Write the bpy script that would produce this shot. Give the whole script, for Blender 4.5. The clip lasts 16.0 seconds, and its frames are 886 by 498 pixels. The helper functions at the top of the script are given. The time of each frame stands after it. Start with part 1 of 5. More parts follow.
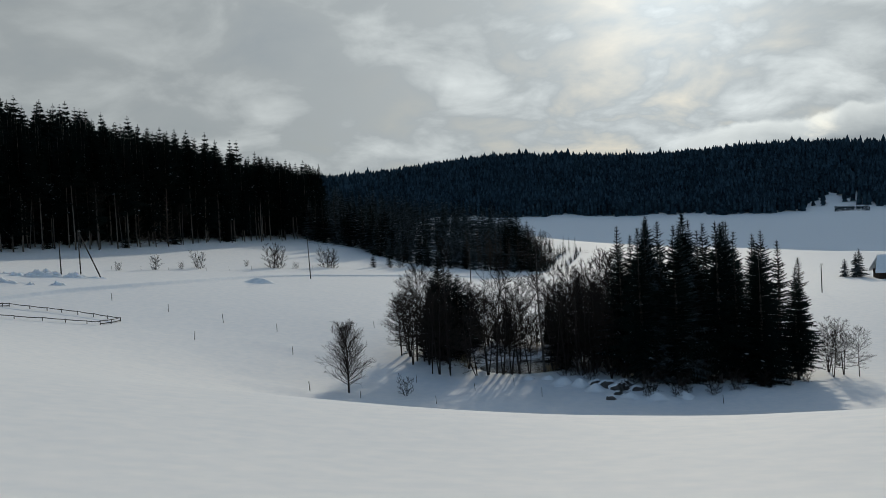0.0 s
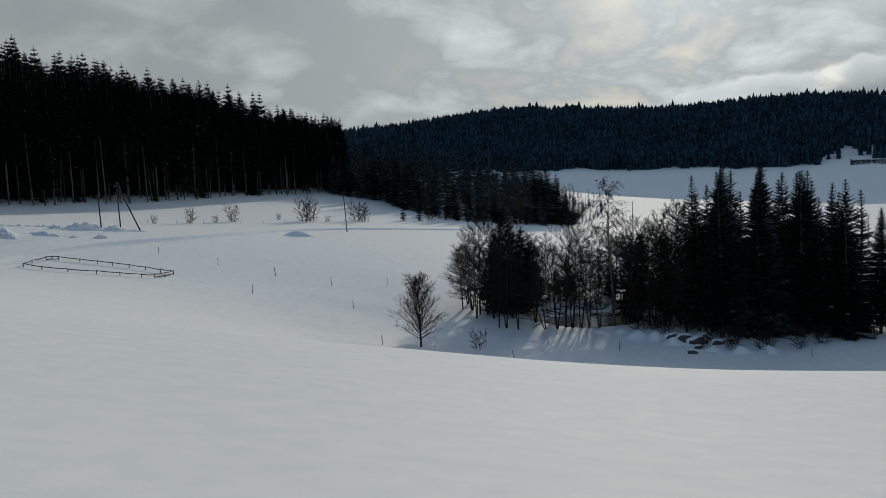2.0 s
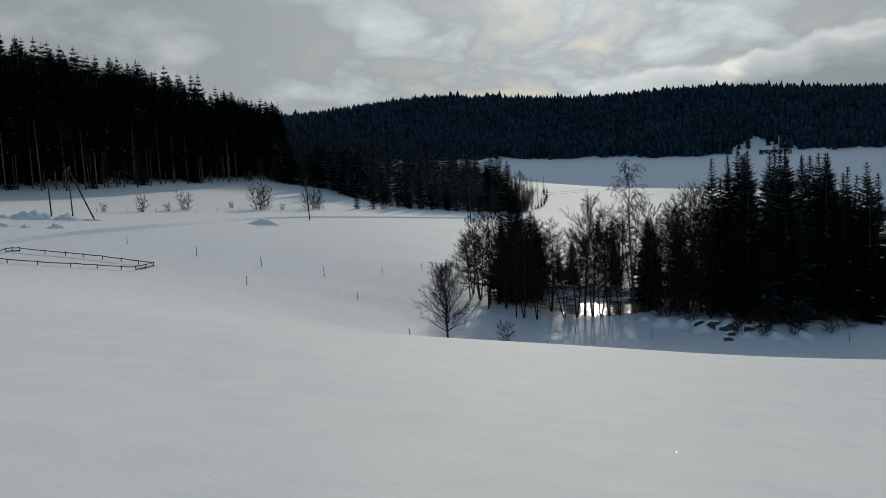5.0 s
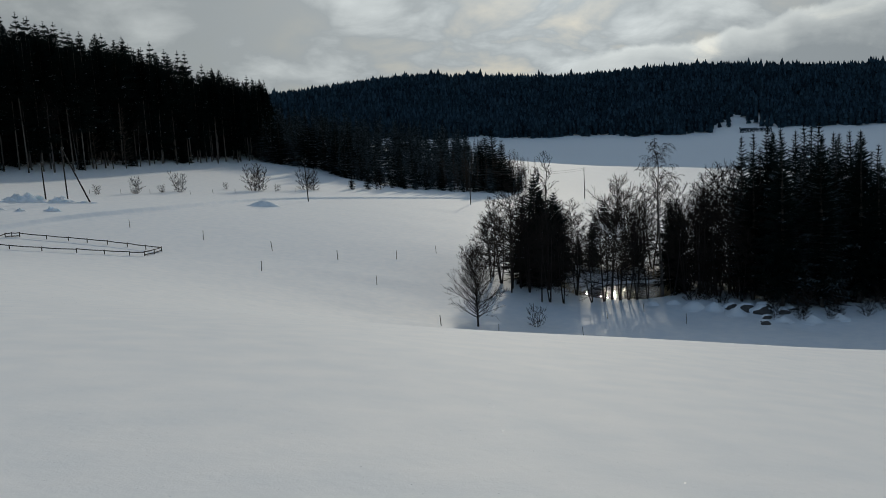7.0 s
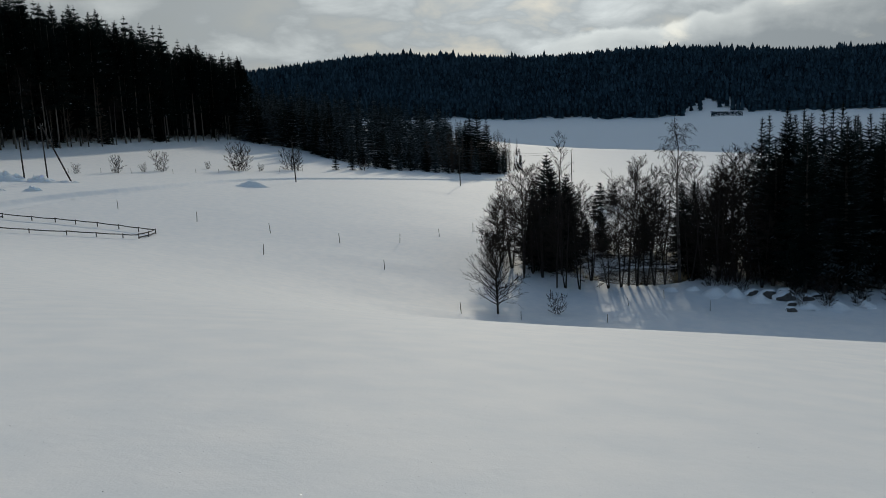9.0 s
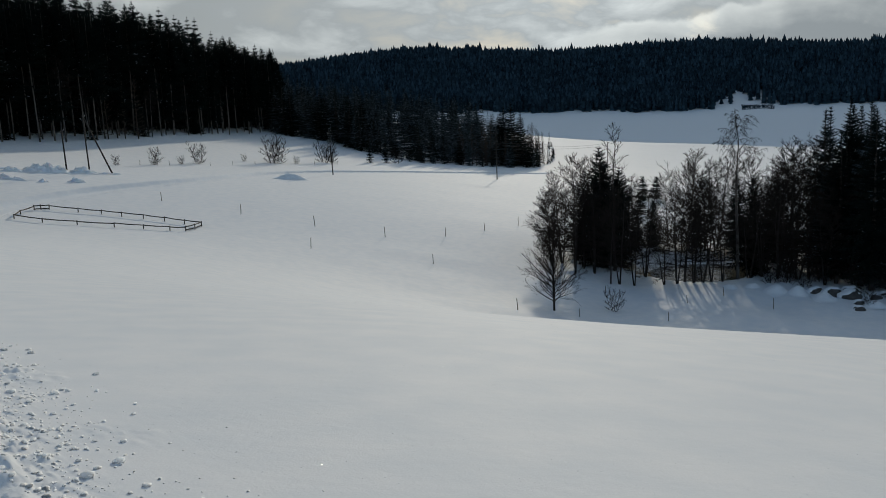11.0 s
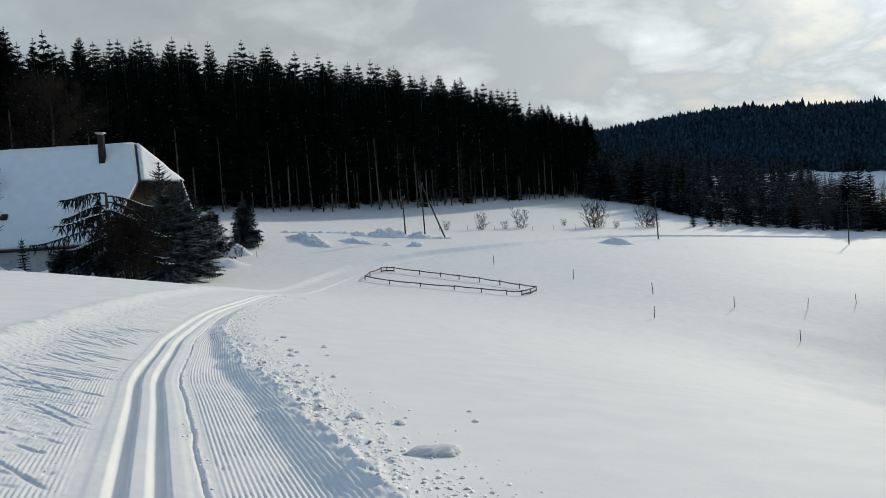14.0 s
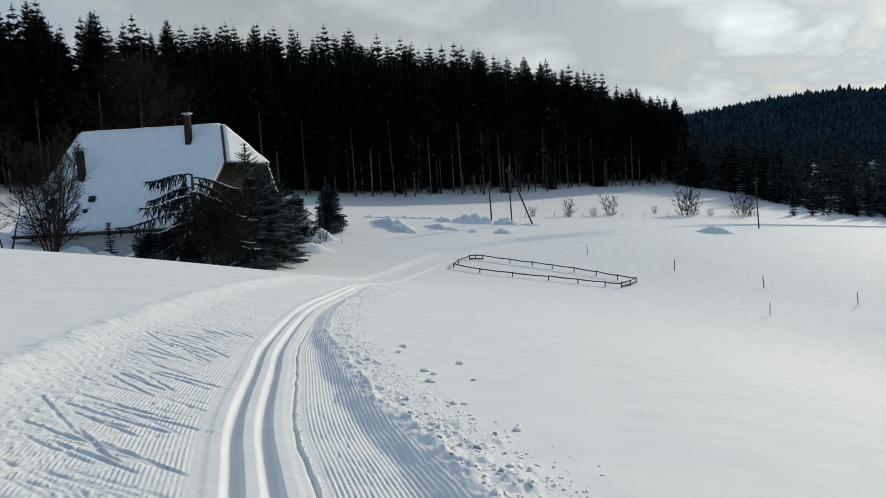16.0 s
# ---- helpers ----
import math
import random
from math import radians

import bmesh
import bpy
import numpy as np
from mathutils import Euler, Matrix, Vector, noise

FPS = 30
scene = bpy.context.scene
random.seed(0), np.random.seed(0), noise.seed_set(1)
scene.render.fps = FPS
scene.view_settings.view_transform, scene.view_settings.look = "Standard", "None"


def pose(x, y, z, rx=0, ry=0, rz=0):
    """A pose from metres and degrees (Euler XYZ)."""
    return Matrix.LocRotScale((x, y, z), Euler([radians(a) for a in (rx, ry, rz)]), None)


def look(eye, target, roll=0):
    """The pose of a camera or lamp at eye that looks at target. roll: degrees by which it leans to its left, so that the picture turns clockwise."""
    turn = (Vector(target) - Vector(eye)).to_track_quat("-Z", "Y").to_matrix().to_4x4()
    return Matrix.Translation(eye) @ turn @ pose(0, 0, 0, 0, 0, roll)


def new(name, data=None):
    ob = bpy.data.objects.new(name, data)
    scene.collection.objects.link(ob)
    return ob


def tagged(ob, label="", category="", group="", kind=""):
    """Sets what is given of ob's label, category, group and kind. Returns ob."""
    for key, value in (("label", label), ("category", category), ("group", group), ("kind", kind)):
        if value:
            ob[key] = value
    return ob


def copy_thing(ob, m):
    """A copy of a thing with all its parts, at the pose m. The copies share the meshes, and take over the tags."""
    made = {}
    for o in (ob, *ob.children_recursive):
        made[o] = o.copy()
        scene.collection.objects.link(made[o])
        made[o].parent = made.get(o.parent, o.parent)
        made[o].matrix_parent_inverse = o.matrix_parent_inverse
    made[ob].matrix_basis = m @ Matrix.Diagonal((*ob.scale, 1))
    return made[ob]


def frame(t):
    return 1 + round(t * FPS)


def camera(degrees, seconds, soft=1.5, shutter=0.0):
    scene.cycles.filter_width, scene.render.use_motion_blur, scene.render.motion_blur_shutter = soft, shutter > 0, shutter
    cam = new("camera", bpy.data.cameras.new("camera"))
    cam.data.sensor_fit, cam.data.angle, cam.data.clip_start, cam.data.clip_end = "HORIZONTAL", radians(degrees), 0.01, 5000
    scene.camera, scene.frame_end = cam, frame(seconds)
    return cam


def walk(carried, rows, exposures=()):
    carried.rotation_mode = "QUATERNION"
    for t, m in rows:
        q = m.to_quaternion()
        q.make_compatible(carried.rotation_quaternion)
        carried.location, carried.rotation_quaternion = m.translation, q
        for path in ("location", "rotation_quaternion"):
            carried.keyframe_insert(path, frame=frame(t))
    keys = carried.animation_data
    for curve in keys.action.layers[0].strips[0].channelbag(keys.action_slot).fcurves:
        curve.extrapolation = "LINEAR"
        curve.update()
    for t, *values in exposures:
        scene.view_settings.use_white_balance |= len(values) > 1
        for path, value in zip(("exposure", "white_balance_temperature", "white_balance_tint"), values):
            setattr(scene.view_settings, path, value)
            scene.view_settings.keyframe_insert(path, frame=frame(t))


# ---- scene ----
cam = camera(58.47, 16.0, soft=0.45)
PATH = [
    (0.0, pose(6.074, -2.488, 0.199, 88.815, 2.802, -0.511)),
    (0.5, pose(4.369, -1.864, 0.254, 86.712, 2.775, -1.681)),
    (1.0, pose(3.056, -1.301, 0.182, 86.577, 2.872, -1.729)),
    (1.5, pose(1.574, -0.581, 0.024, 86.021, 3.148, 1.233)),
    (2.0, pose(-0.000, 0.000, 0.000, 85.588, 2.903, -0.155)),
    (2.5, pose(-1.583, 0.554, -0.035, 83.462, 2.995, 0.111)),
    (3.0, pose(-2.869, 1.415, -0.225, 84.178, 2.787, -2.190)),
    (3.5, pose(-4.767, 2.516, -0.200, 82.603, 2.743, -3.234)),
    (4.0, pose(-6.456, 3.069, -0.204, 84.600, 3.061, -5.020)),
    (6.5, pose(-12.186, 7.400, 0.117, 83.609, 2.939, -7.238)),
    (7.0, pose(-12.954, 7.733, 0.175, 82.937, 3.078, -7.935)),
    (7.5, pose(-13.787, 8.084, 0.292, 83.278, 3.425, -7.551)),
    (8.0, pose(-14.688, 9.355, 0.209, 81.927, 3.018, -8.971)),
    (10.5, pose(-17.885, 12.552, 0.136, 81.275, 2.453, -10.450)),
    (11.0, pose(-18.271, 13.130, 0.086, 81.114, 2.525, -8.395)),
    (11.5, pose(-18.629, 13.977, -0.048, 81.709, 3.076, -5.078)),
    (12.0, pose(-19.148, 14.669, -0.089, 82.817, 3.186, -3.396)),
    (12.5, pose(-19.766, 15.331, -0.097, 86.016, 3.079, -0.656)),
    (13.0, pose(-20.364, 16.077, -0.121, 87.201, 3.361, 4.528)),
    (13.5, pose(-20.988, 16.887, -0.189, 87.762, 3.519, 8.642)),
    (14.0, pose(-21.671, 17.788, -0.252, 87.069, 3.695, 13.146)),
    (14.5, pose(-22.253, 18.551, -0.283, 85.987, 3.698, 16.635)),
    (15.0, pose(-22.870, 19.443, -0.315, 86.101, 3.528, 20.341)),
    (15.5, pose(-23.402, 20.161, -0.342, 86.279, 3.449, 21.325)),
    (16.0, pose(-23.886, 20.810, -0.294, 86.414, 3.261, 18.629)),
]
# the picture brightens as the view swings round to the track
BRIGHT = [(0.0, -0.12), (0.5, -0.24), (1.0, -0.3), (1.5, -0.34), (2.0, -0.26), (2.5, -0.19), (3.0, -0.15), (4.0, -0.2), (6.5, -0.38), (7.0, -0.32), (8.0, -0.26), (10.5, -0.25), (11.5, -0.29), (12.0, -0.48), (12.5, -0.48), (13.0, -0.2), (13.5, 0.1), (14.0, 0.22), (14.5, -0.04), (15.0, 0.18), (15.5, 0.34), (16.0, 0.22)]
walk(cam, PATH, [(t, e, 6090, 4.5) for t, e in BRIGHT])

SUN_AZ, SUN_EL = 17.0, 17.5

# ---- world, sun ----
world = bpy.data.worlds.new("winter_sky")
scene.world = world
world.use_nodes = True
wn, wl = world.node_tree.nodes, world.node_tree.links
wn.clear()


def wnode(kind, **values):
    n = wn.new(kind)
    for key, value in values.items():
        n.inputs[key].default_value = value
    return n


def wmath(op, a, b=None):
    n = wn.new("ShaderNodeMath")
    n.operation = op
    for k, v in enumerate((a, b)):
        if v is None:
            continue
        if isinstance(v, (int, float)):
            n.inputs[k].default_value = v
        else:
            wl.new(v, n.inputs[k])
    return n.outputs[0]


sun_dir = Vector((math.sin(radians(SUN_AZ)) * math.cos(radians(SUN_EL)), math.cos(radians(SUN_AZ)) * math.cos(radians(SUN_EL)), math.sin(radians(SUN_EL))))
sky = wn.new("ShaderNodeTexSky")
sky.sky_type, sky.sun_disc = "NISHITA", False
sky.sun_elevation, sky.sun_rotation = radians(SUN_EL), radians(SUN_AZ)
sky.air_density, sky.dust_density = 1.0, 1.5
coord = wn.new("ShaderNodeTexCoord")
sep = wn.new("ShaderNodeSeparateXYZ")
wl.new(coord.outputs["Generated"], sep.inputs[0])
# the cloud deck lies on a level sheet, so that it narrows towards the horizon
above = wmath("ADD", wmath("MAXIMUM", sep.outputs["Z"], 0.0), 0.34)
flat = wn.new("ShaderNodeCombineXYZ")
wl.new(wmath("DIVIDE", sep.outputs["X"], above), flat.inputs[0])
wl.new(wmath("DIVIDE", sep.outputs["Y"], above), flat.inputs[1])
big = wnode("ShaderNodeTexNoise", Scale=1.5, Detail=3.0, Roughness=0.5, Distortion=0.6)
fine = wnode("ShaderNodeTexNoise", Scale=4.2, Detail=10.0, Roughness=0.54, Distortion=0.3)
wl.new(flat.outputs[0], big.inputs["Vector"])
wl.new(flat.outputs[0], fine.inputs["Vector"])
cover = wmath("ADD", wmath("MULTIPLY", big.outputs[0], 0.40), wmath("MULTIPLY", fine.outputs[0], 0.60))
azimuth = wmath("ARCTAN2", sep.outputs["X"], sep.outputs["Y"])
# the deck is calmer away from the sun
stir = wn.new("ShaderNodeMapRange")
for key, value in (("From Min", -0.5), ("From Max", 0.2), ("To Min", 0.5), ("To Max", 1.15)):
    stir.inputs[key].default_value = value
wl.new(azimuth, stir.inputs[0])
cover = wmath("ADD", wmath("MULTIPLY", wmath("SUBTRACT", cover, 0.5), stir.outputs[0]), 0.5)
dot = wn.new("ShaderNodeVectorMath")
dot.operation = "DOT_PRODUCT"
wl.new(coord.outputs["Generated"], dot.inputs[0])
dot.inputs[1].default_value = sun_dir
near_sun = wmath("MAXIMUM", dot.outputs["Value"], 0.0)
glow = wmath("ADD", wmath("MULTIPLY", wmath("POWER", near_sun, 130.0), 0.6), wmath("MULTIPLY", wmath("POWER", near_sun, 9.0), 0.28))
ramp = wn.new("ShaderNodeValToRGB")
ramp.color_ramp.elements[0].position, ramp.color_ramp.elements[0].color = 0.37, (0.345, 0.365, 0.385, 1)
ramp.color_ramp.elements[1].position, ramp.color_ramp.elements[1].color = 0.66, (0.84, 0.835, 0.81, 1)
mid = ramp.color_ramp.elements.new(0.50)
mid.color = (0.49, 0.50, 0.50, 1)
wl.new(cover, ramp.inputs[0])
# a bank of heaped cloud rising behind the far hill, bright along its upper edge
heap = wnode("ShaderNodeTexNoise", Scale=13.0, Detail=7.0, Roughness=0.5)
wl.new(coord.outputs["Generated"], heap.inputs["Vector"])
rim = wn.new("ShaderNodeMapRange")
for key, value in (("From Min", 0.27), ("From Max", 0.56), ("To Min", 0.086), ("To Max", 0.142)):
    rim.inputs[key].default_value = value
wl.new(azimuth, rim.inputs[0])
below = wmath("SUBTRACT", wmath("ADD", rim.outputs[0], wmath("MULTIPLY", wmath("SUBTRACT", heap.outputs[0], 0.5), 0.07)), wmath("ARCSINE", sep.outputs["Z"]))
bank = wn.new("ShaderNodeValToRGB")
bank.color_ramp.elements[0].position, bank.color_ramp.elements[0].color = 0.0, (0.82, 0.81, 0.775, 1)
bank.color_ramp.elements[1].position, bank.color_ramp.elements[1].color = 0.7, (0.38, 0.395, 0.405, 1)
wl.new(wmath("ADD", wmath("MULTIPLY", below, 14.0), wmath("MULTIPLY", wmath("SUBTRACT", fine.outputs[0], 0.5), 1.1)), bank.inputs[0])
shown = wn.new("ShaderNodeMapRange")
shown.interpolation_type = "SMOOTHSTEP"
shown.inputs["From Min"].default_value, shown.inputs["From Max"].default_value = -0.002, 0.007
wl.new(below, shown.inputs[0])
reach_in = wn.new("ShaderNodeMapRange")
reach_in.interpolation_type = "SMOOTHSTEP"
reach_in.inputs["From Min"].default_value, reach_in.inputs["From Max"].default_value = 0.22, 0.36
wl.new(azimuth, reach_in.inputs[0])
heaped = wn.new("ShaderNodeMix")
heaped.data_type = "RGBA"
wl.new(wmath("MULTIPLY", shown.outputs[0], reach_in.outputs[0]), heaped.inputs[0])
wl.new(ramp.outputs[0], heaped.inputs[6])
wl.new(bank.outputs[0], heaped.inputs[7])
lit = wn.new("ShaderNodeVectorMath")
lit.operation = "SCALE"
wl.new(heaped.outputs[2], lit.inputs[0])
wl.new(wmath("ADD", wmath("MULTIPLY", glow, 1.25), 0.74), lit.inputs["Scale"])
clear = wnode("ShaderNodeBackground", Strength=0.125)
cloud = wnode("ShaderNodeBackground", Strength=1.0)
wl.new(sky.outputs[0], clear.inputs[0])
wl.new(lit.outputs[0], cloud.inputs[0])
gap = wn.new("ShaderNodeMapRange")
gap.inputs["From Min"].default_value, gap.inputs["From Max"].default_value = 0.36, 0.50
gap.inputs["To Min"].default_value, gap.inputs["To Max"].default_value = 0.9, 1.0
wl.new(cover, gap.inputs[0])
mix = wn.new("ShaderNodeMixShader")
wl.new(clear.outputs[0], mix.inputs[1])
wl.new(cloud.outputs[0], mix.inputs[2])
# the cloud deck opens to clear blue sky behind the viewer
facing = wn.new("ShaderNodeMapRange")
facing.interpolation_type = "SMOOTHSTEP"
facing.inputs["From Min"].default_value, facing.inputs["From Max"].default_value = 0.22, 0.68
facing.inputs["To Min"].default_value, facing.inputs["To Max"].default_value = 0.05, 1.0
wl.new(dot.outputs["Value"], facing.inputs[0])
wl.new(wmath("MULTIPLY", gap.outputs[0], facing.outputs[0]), mix.inputs[0])
wl.new(mix.outputs[0], wn.new("ShaderNodeOutputWorld").inputs[0])

sun = new("sun", bpy.data.lights.new("sun", "SUN"))
sun.data.energy, sun.data.angle, sun.data.color = 2.35, radians(1.2), (1.0, 0.845, 0.66)
sun.matrix_world = look(sun_dir * 300, (0, 0, 0))


# ---- materials ----
def material(name, colour, rough=0.8, metal=0.0, spec=0.3):
    m = bpy.data.materials.new(name)
    m.use_nodes = True
    b = m.node_tree.nodes["Principled BSDF"]
    b.inputs["Base Color"].default_value = (*colour, 1)
    b.inputs["Roughness"].default_value = rough
    b.inputs["Metallic"].default_value = metal
    b.inputs["Specular IOR Level"].default_value = spec
    return m, m.node_tree.nodes, m.node_tree.links, b


def grained(name, dark, light, scale, rough=0.8, bump=0.3, dist=0.02, stretch=(1, 1, 1), spec=0.3, second=0.0, per_object=0.0):
    """Two colours mixed by noise at two scales, with a bump."""
    m, n, l, b = material(name, dark, rough, 0, spec)
    tc = n.new("ShaderNodeTexCoord")
    mp = n.new("ShaderNodeMapping")
    mp.inputs["Scale"].default_value = stretch
    l.new(tc.outputs["Object"], mp.inputs[0])
    a, c = n.new("ShaderNodeTexNoise"), n.new("ShaderNodeTexNoise")
    a.inputs["Scale"].default_value, a.inputs["Detail"].default_value = scale, 6
    c.inputs["Scale"].default_value, c.inputs["Detail"].default_value = second or scale * 0.13, 3
    l.new(mp.outputs[0], a.inputs["Vector"])
    l.new(mp.outputs[0], c.inputs["Vector"])
    add = n.new("ShaderNodeMath")
    add.operation = "MULTIPLY_ADD"
    l.new(c.outputs[0], add.inputs[0])
    add.inputs[1].default_value = 0.8
    l.new(a.outputs[0], add.inputs[2])
    rp = n.new("ShaderNodeValToRGB")
    rp.color_ramp.elements[0].position, rp.color_ramp.elements[0].color = 0.62, (*dark, 1)
    rp.color_ramp.elements[1].position, rp.color_ramp.elements[1].color = 1.15 / 1.2, (*light, 1)
    l.new(add.outputs[0], rp.inputs[0])
    out = rp.outputs[0]
    if per_object:
        oi = n.new("ShaderNodeObjectInfo")
        hs = n.new("ShaderNodeHueSaturation")
        mr = n.new("ShaderNodeMapRange")
        mr.inputs["To Min"].default_value, mr.inputs["To Max"].default_value = 1 - per_object, 1 + per_object
        l.new(oi.outputs["Random"], mr.inputs[0])
        l.new(mr.outputs[0], hs.inputs["Value"])
        l.new(out, hs.inputs["Color"])
        out = hs.outputs[0]
    l.new(out, b.inputs["Base Color"])
    if bump:
        bp = n.new("ShaderNodeBump")
        bp.inputs["Strength"].default_value, bp.inputs["Distance"].default_value = bump, dist
        l.new(a.outputs[0], bp.inputs["Height"])
        l.new(bp.outputs[0], b.inputs["Normal"])
    return m


def snow_material(name, grain=1.0, big=1.0):  # relief at four sizes
    m, n, l, b = material(name, (0.86, 0.88, 0.9), 0.75, 0, 0.055)
    b.inputs["Sheen Weight"].default_value, b.inputs["Sheen Roughness"].default_value = 0.16, 0.4
    tc = n.new("ShaderNodeTexCoord")
    heights = []
    for scale, amount in ((0.16, 0.20 * big), (1.3, 0.006 * big), (9.0, 0.007 * grain), (60.0, 0.003 * grain)):
        t = n.new("ShaderNodeTexNoise")
        t.inputs["Scale"].default_value, t.inputs["Detail"].default_value = scale, 1 if scale < 1 else 3
        l.new(tc.outputs["Object"], t.inputs["Vector"])
        k = n.new("ShaderNodeMath")
        k.operation = "MULTIPLY"
        l.new(t.outputs[0], k.inputs[0])
        k.inputs[1].default_value = amount
        heights.append((k.outputs[0], t.outputs[0]))
    total = heights[0][0]
    for h, _ in heights[1:]:
        s = n.new("ShaderNodeMath")
        s.operation = "ADD"
        l.new(total, s.inputs[0])
        l.new(h, s.inputs[1])
        total = s.outputs[0]
    bp = n.new("ShaderNodeBump")
    bp.inputs["Strength"].default_value, bp.inputs["Distance"].default_value = 0.55, 1.0
    l.new(total, bp.inputs["Height"])
    l.new(bp.outputs[0], b.inputs["Normal"])
    rp = n.new("ShaderNodeValToRGB")
    rp.color_ramp.elements[0].position, rp.color_ramp.elements[0].color = 0.3, (0.80, 0.825, 0.85, 1)
    rp.color_ramp.elements[1].position, rp.color_ramp.elements[1].color = 0.7, (0.88, 0.885, 0.89, 1)
    l.new(heights[1][1], rp.inputs[0])
    l.new(rp.outputs[0], b.inputs["Base Color"])
    return m


def snowy(name, dark, light, scale, cover, rough=0.85, soft=0.08, frost=(0.75, 0.78, 0.82)):
    """A dark surface with snow lying on what faces up."""
    m = grained(name, dark, light, scale, rough, 0.0, per_object=0.25, spec=0.0)
    n, l = m.node_tree.nodes, m.node_tree.links
    b = n["Principled BSDF"]
    base = b.inputs["Base Color"].links[0].from_socket
    geo = n.new("ShaderNodeNewGeometry")
    sp = n.new("ShaderNodeSeparateXYZ")
    l.new(geo.outputs["Normal"], sp.inputs[0])
    ab = n.new("ShaderNodeMath")
    ab.operation = "ABSOLUTE"
    l.new(sp.outputs["Z"], ab.inputs[0])
    nz = n.new("ShaderNodeTexNoise")
    nz.inputs["Scale"].default_value = 1.1
    l.new(n.new("ShaderNodeTexCoord").outputs["Object"], nz.inputs["Vector"])
    mu = n.new("ShaderNodeMath")
    mu.operation = "MULTIPLY"
    l.new(ab.outputs[0], mu.inputs[0])
    l.new(nz.outputs[0], mu.inputs[1])
    mr = n.new("ShaderNodeMapRange")
    mr.inputs["From Min"].default_value, mr.inputs["From Max"].default_value = cover, cover + soft
    l.new(mu.outputs[0], mr.inputs[0])
    mx = n.new("ShaderNodeMix")
    mx.data_type = "RGBA"
    l.new(mr.outputs[0], mx.inputs[0])
    l.new(base, mx.inputs[6])
    mx.inputs[7].default_value = (*frost, 1)
    l.new(mx.outputs[2], b.inputs["Base Color"])
    return m


SNOW = snow_material("fresh_snow")
GROOMED = SNOW
LUMPS = snow_material("broken_snow", 2.5, 0.4)
_b = LUMPS.node_tree.nodes["Principled BSDF"]
_b.inputs["Subsurface Weight"].default_value, _b.inputs["Subsurface Scale"].default_value = 0.7, 0.35
_b.inputs["Subsurface Radius"].default_value = (0.9, 1.0, 1.1)
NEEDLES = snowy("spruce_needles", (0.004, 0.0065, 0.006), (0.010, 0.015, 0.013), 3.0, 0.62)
NEEDLES_FROST = snowy("frosted_needles", (0.008, 0.013, 0.012), (0.02, 0.027, 0.024), 3.0, 0.36, soft=0.3, frost=(0.26, 0.30, 0.33))
# far needles: the haze of distance is put into the colour, bluer and lighter
HAZED_NEEDLES = snowy("hazed_hillside_needles", (0.008, 0.017, 0.025), (0.030, 0.052, 0.070), 0.35, 0.9)
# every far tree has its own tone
_n, _l = HAZED_NEEDLES.node_tree.nodes, HAZED_NEEDLES.node_tree.links
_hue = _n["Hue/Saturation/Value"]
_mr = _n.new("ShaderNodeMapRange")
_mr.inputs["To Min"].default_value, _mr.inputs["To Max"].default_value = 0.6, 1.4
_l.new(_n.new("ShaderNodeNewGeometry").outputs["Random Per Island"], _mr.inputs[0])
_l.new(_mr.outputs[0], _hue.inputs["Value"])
BARK = grained("spruce_bark", (0.022, 0.019, 0.017), (0.075, 0.066, 0.058), 5.0, 0.9, 0.5, 0.02, (1, 1, 0.2), spec=0.1)
PALE_BARK = grained("pale_bark", (0.026, 0.023, 0.021), (0.12, 0.105, 0.09), 5.0, 0.9, 0.3, 0.02, (1, 1, 0.2), spec=0.1, per_object=0.4)
ALDER = grained("bare_bark", (0.012, 0.010, 0.009), (0.034, 0.028, 0.024), 6.0, 0.9, 0.3, 0.01, (1, 1, 0.3), per_object=0.2)
BIRCH = grained("birch_bark", (0.02, 0.017, 0.015), (0.10, 0.092, 0.085), 3.0, 0.8, 0.2, 0.01, (1, 1, 2.5))
TWIG = grained("twig_bark", (0.010, 0.0085, 0.0075), (0.028, 0.023, 0.020), 4.0, 0.9, 0.0, spec=0.05, per_object=0.25)
PALE_TWIG = grained("pale_twigs", (0.022, 0.020, 0.016), (0.065, 0.058, 0.048), 4.0, 0.9, 0.0, spec=0.05)
HEAVY_FROST = snowy("snow_laden_needles", (0.008, 0.013, 0.012), (0.02, 0.027, 0.023), 3.0, 0.535)
FROST_BUSH = snowy("rimed_needles", (0.010, 0.016, 0.015), (0.025, 0.034, 0.03), 3.0, 0.38)
RUSSET = grained("russet_twigs", (0.026, 0.019, 0.014), (0.062, 0.046, 0.034), 4.0, 0.9, 0.0)
POLE = grained("weathered_pole", (0.014, 0.012, 0.011), (0.045, 0.039, 0.034), 8.0, 0.85, 0.4, 0.01, (1, 1, 0.08))
RAIL = grained("old_rail", (0.035, 0.030, 0.027), (0.10, 0.088, 0.078), 7.0, 0.9, 0.4, 0.01, (0.3, 1, 1))
STAKE = grained("fence_stake", (0.04, 0.033, 0.028), (0.13, 0.11, 0.09), 12.0, 0.9, 0.3, 0.01, (1, 1, 0.2), per_object=0.3)
TIMBER = grained("dark_timber", (0.018, 0.013, 0.010), (0.055, 0.04, 0.03), 6.0, 0.9, 0.4, 0.01, (1, 1, 0.1), spec=0.05)
PLASTER = grained("rough_plaster", (0.38, 0.37, 0.36), (0.58, 0.57, 0.55), 5.0, 0.9, 0.4, 0.01)
BRICKISH = grained("chimney_plate", (0.018, 0.015, 0.014), (0.04, 0.034, 0.03), 9.0, 0.9, 0.3, 0.01, spec=0.03)
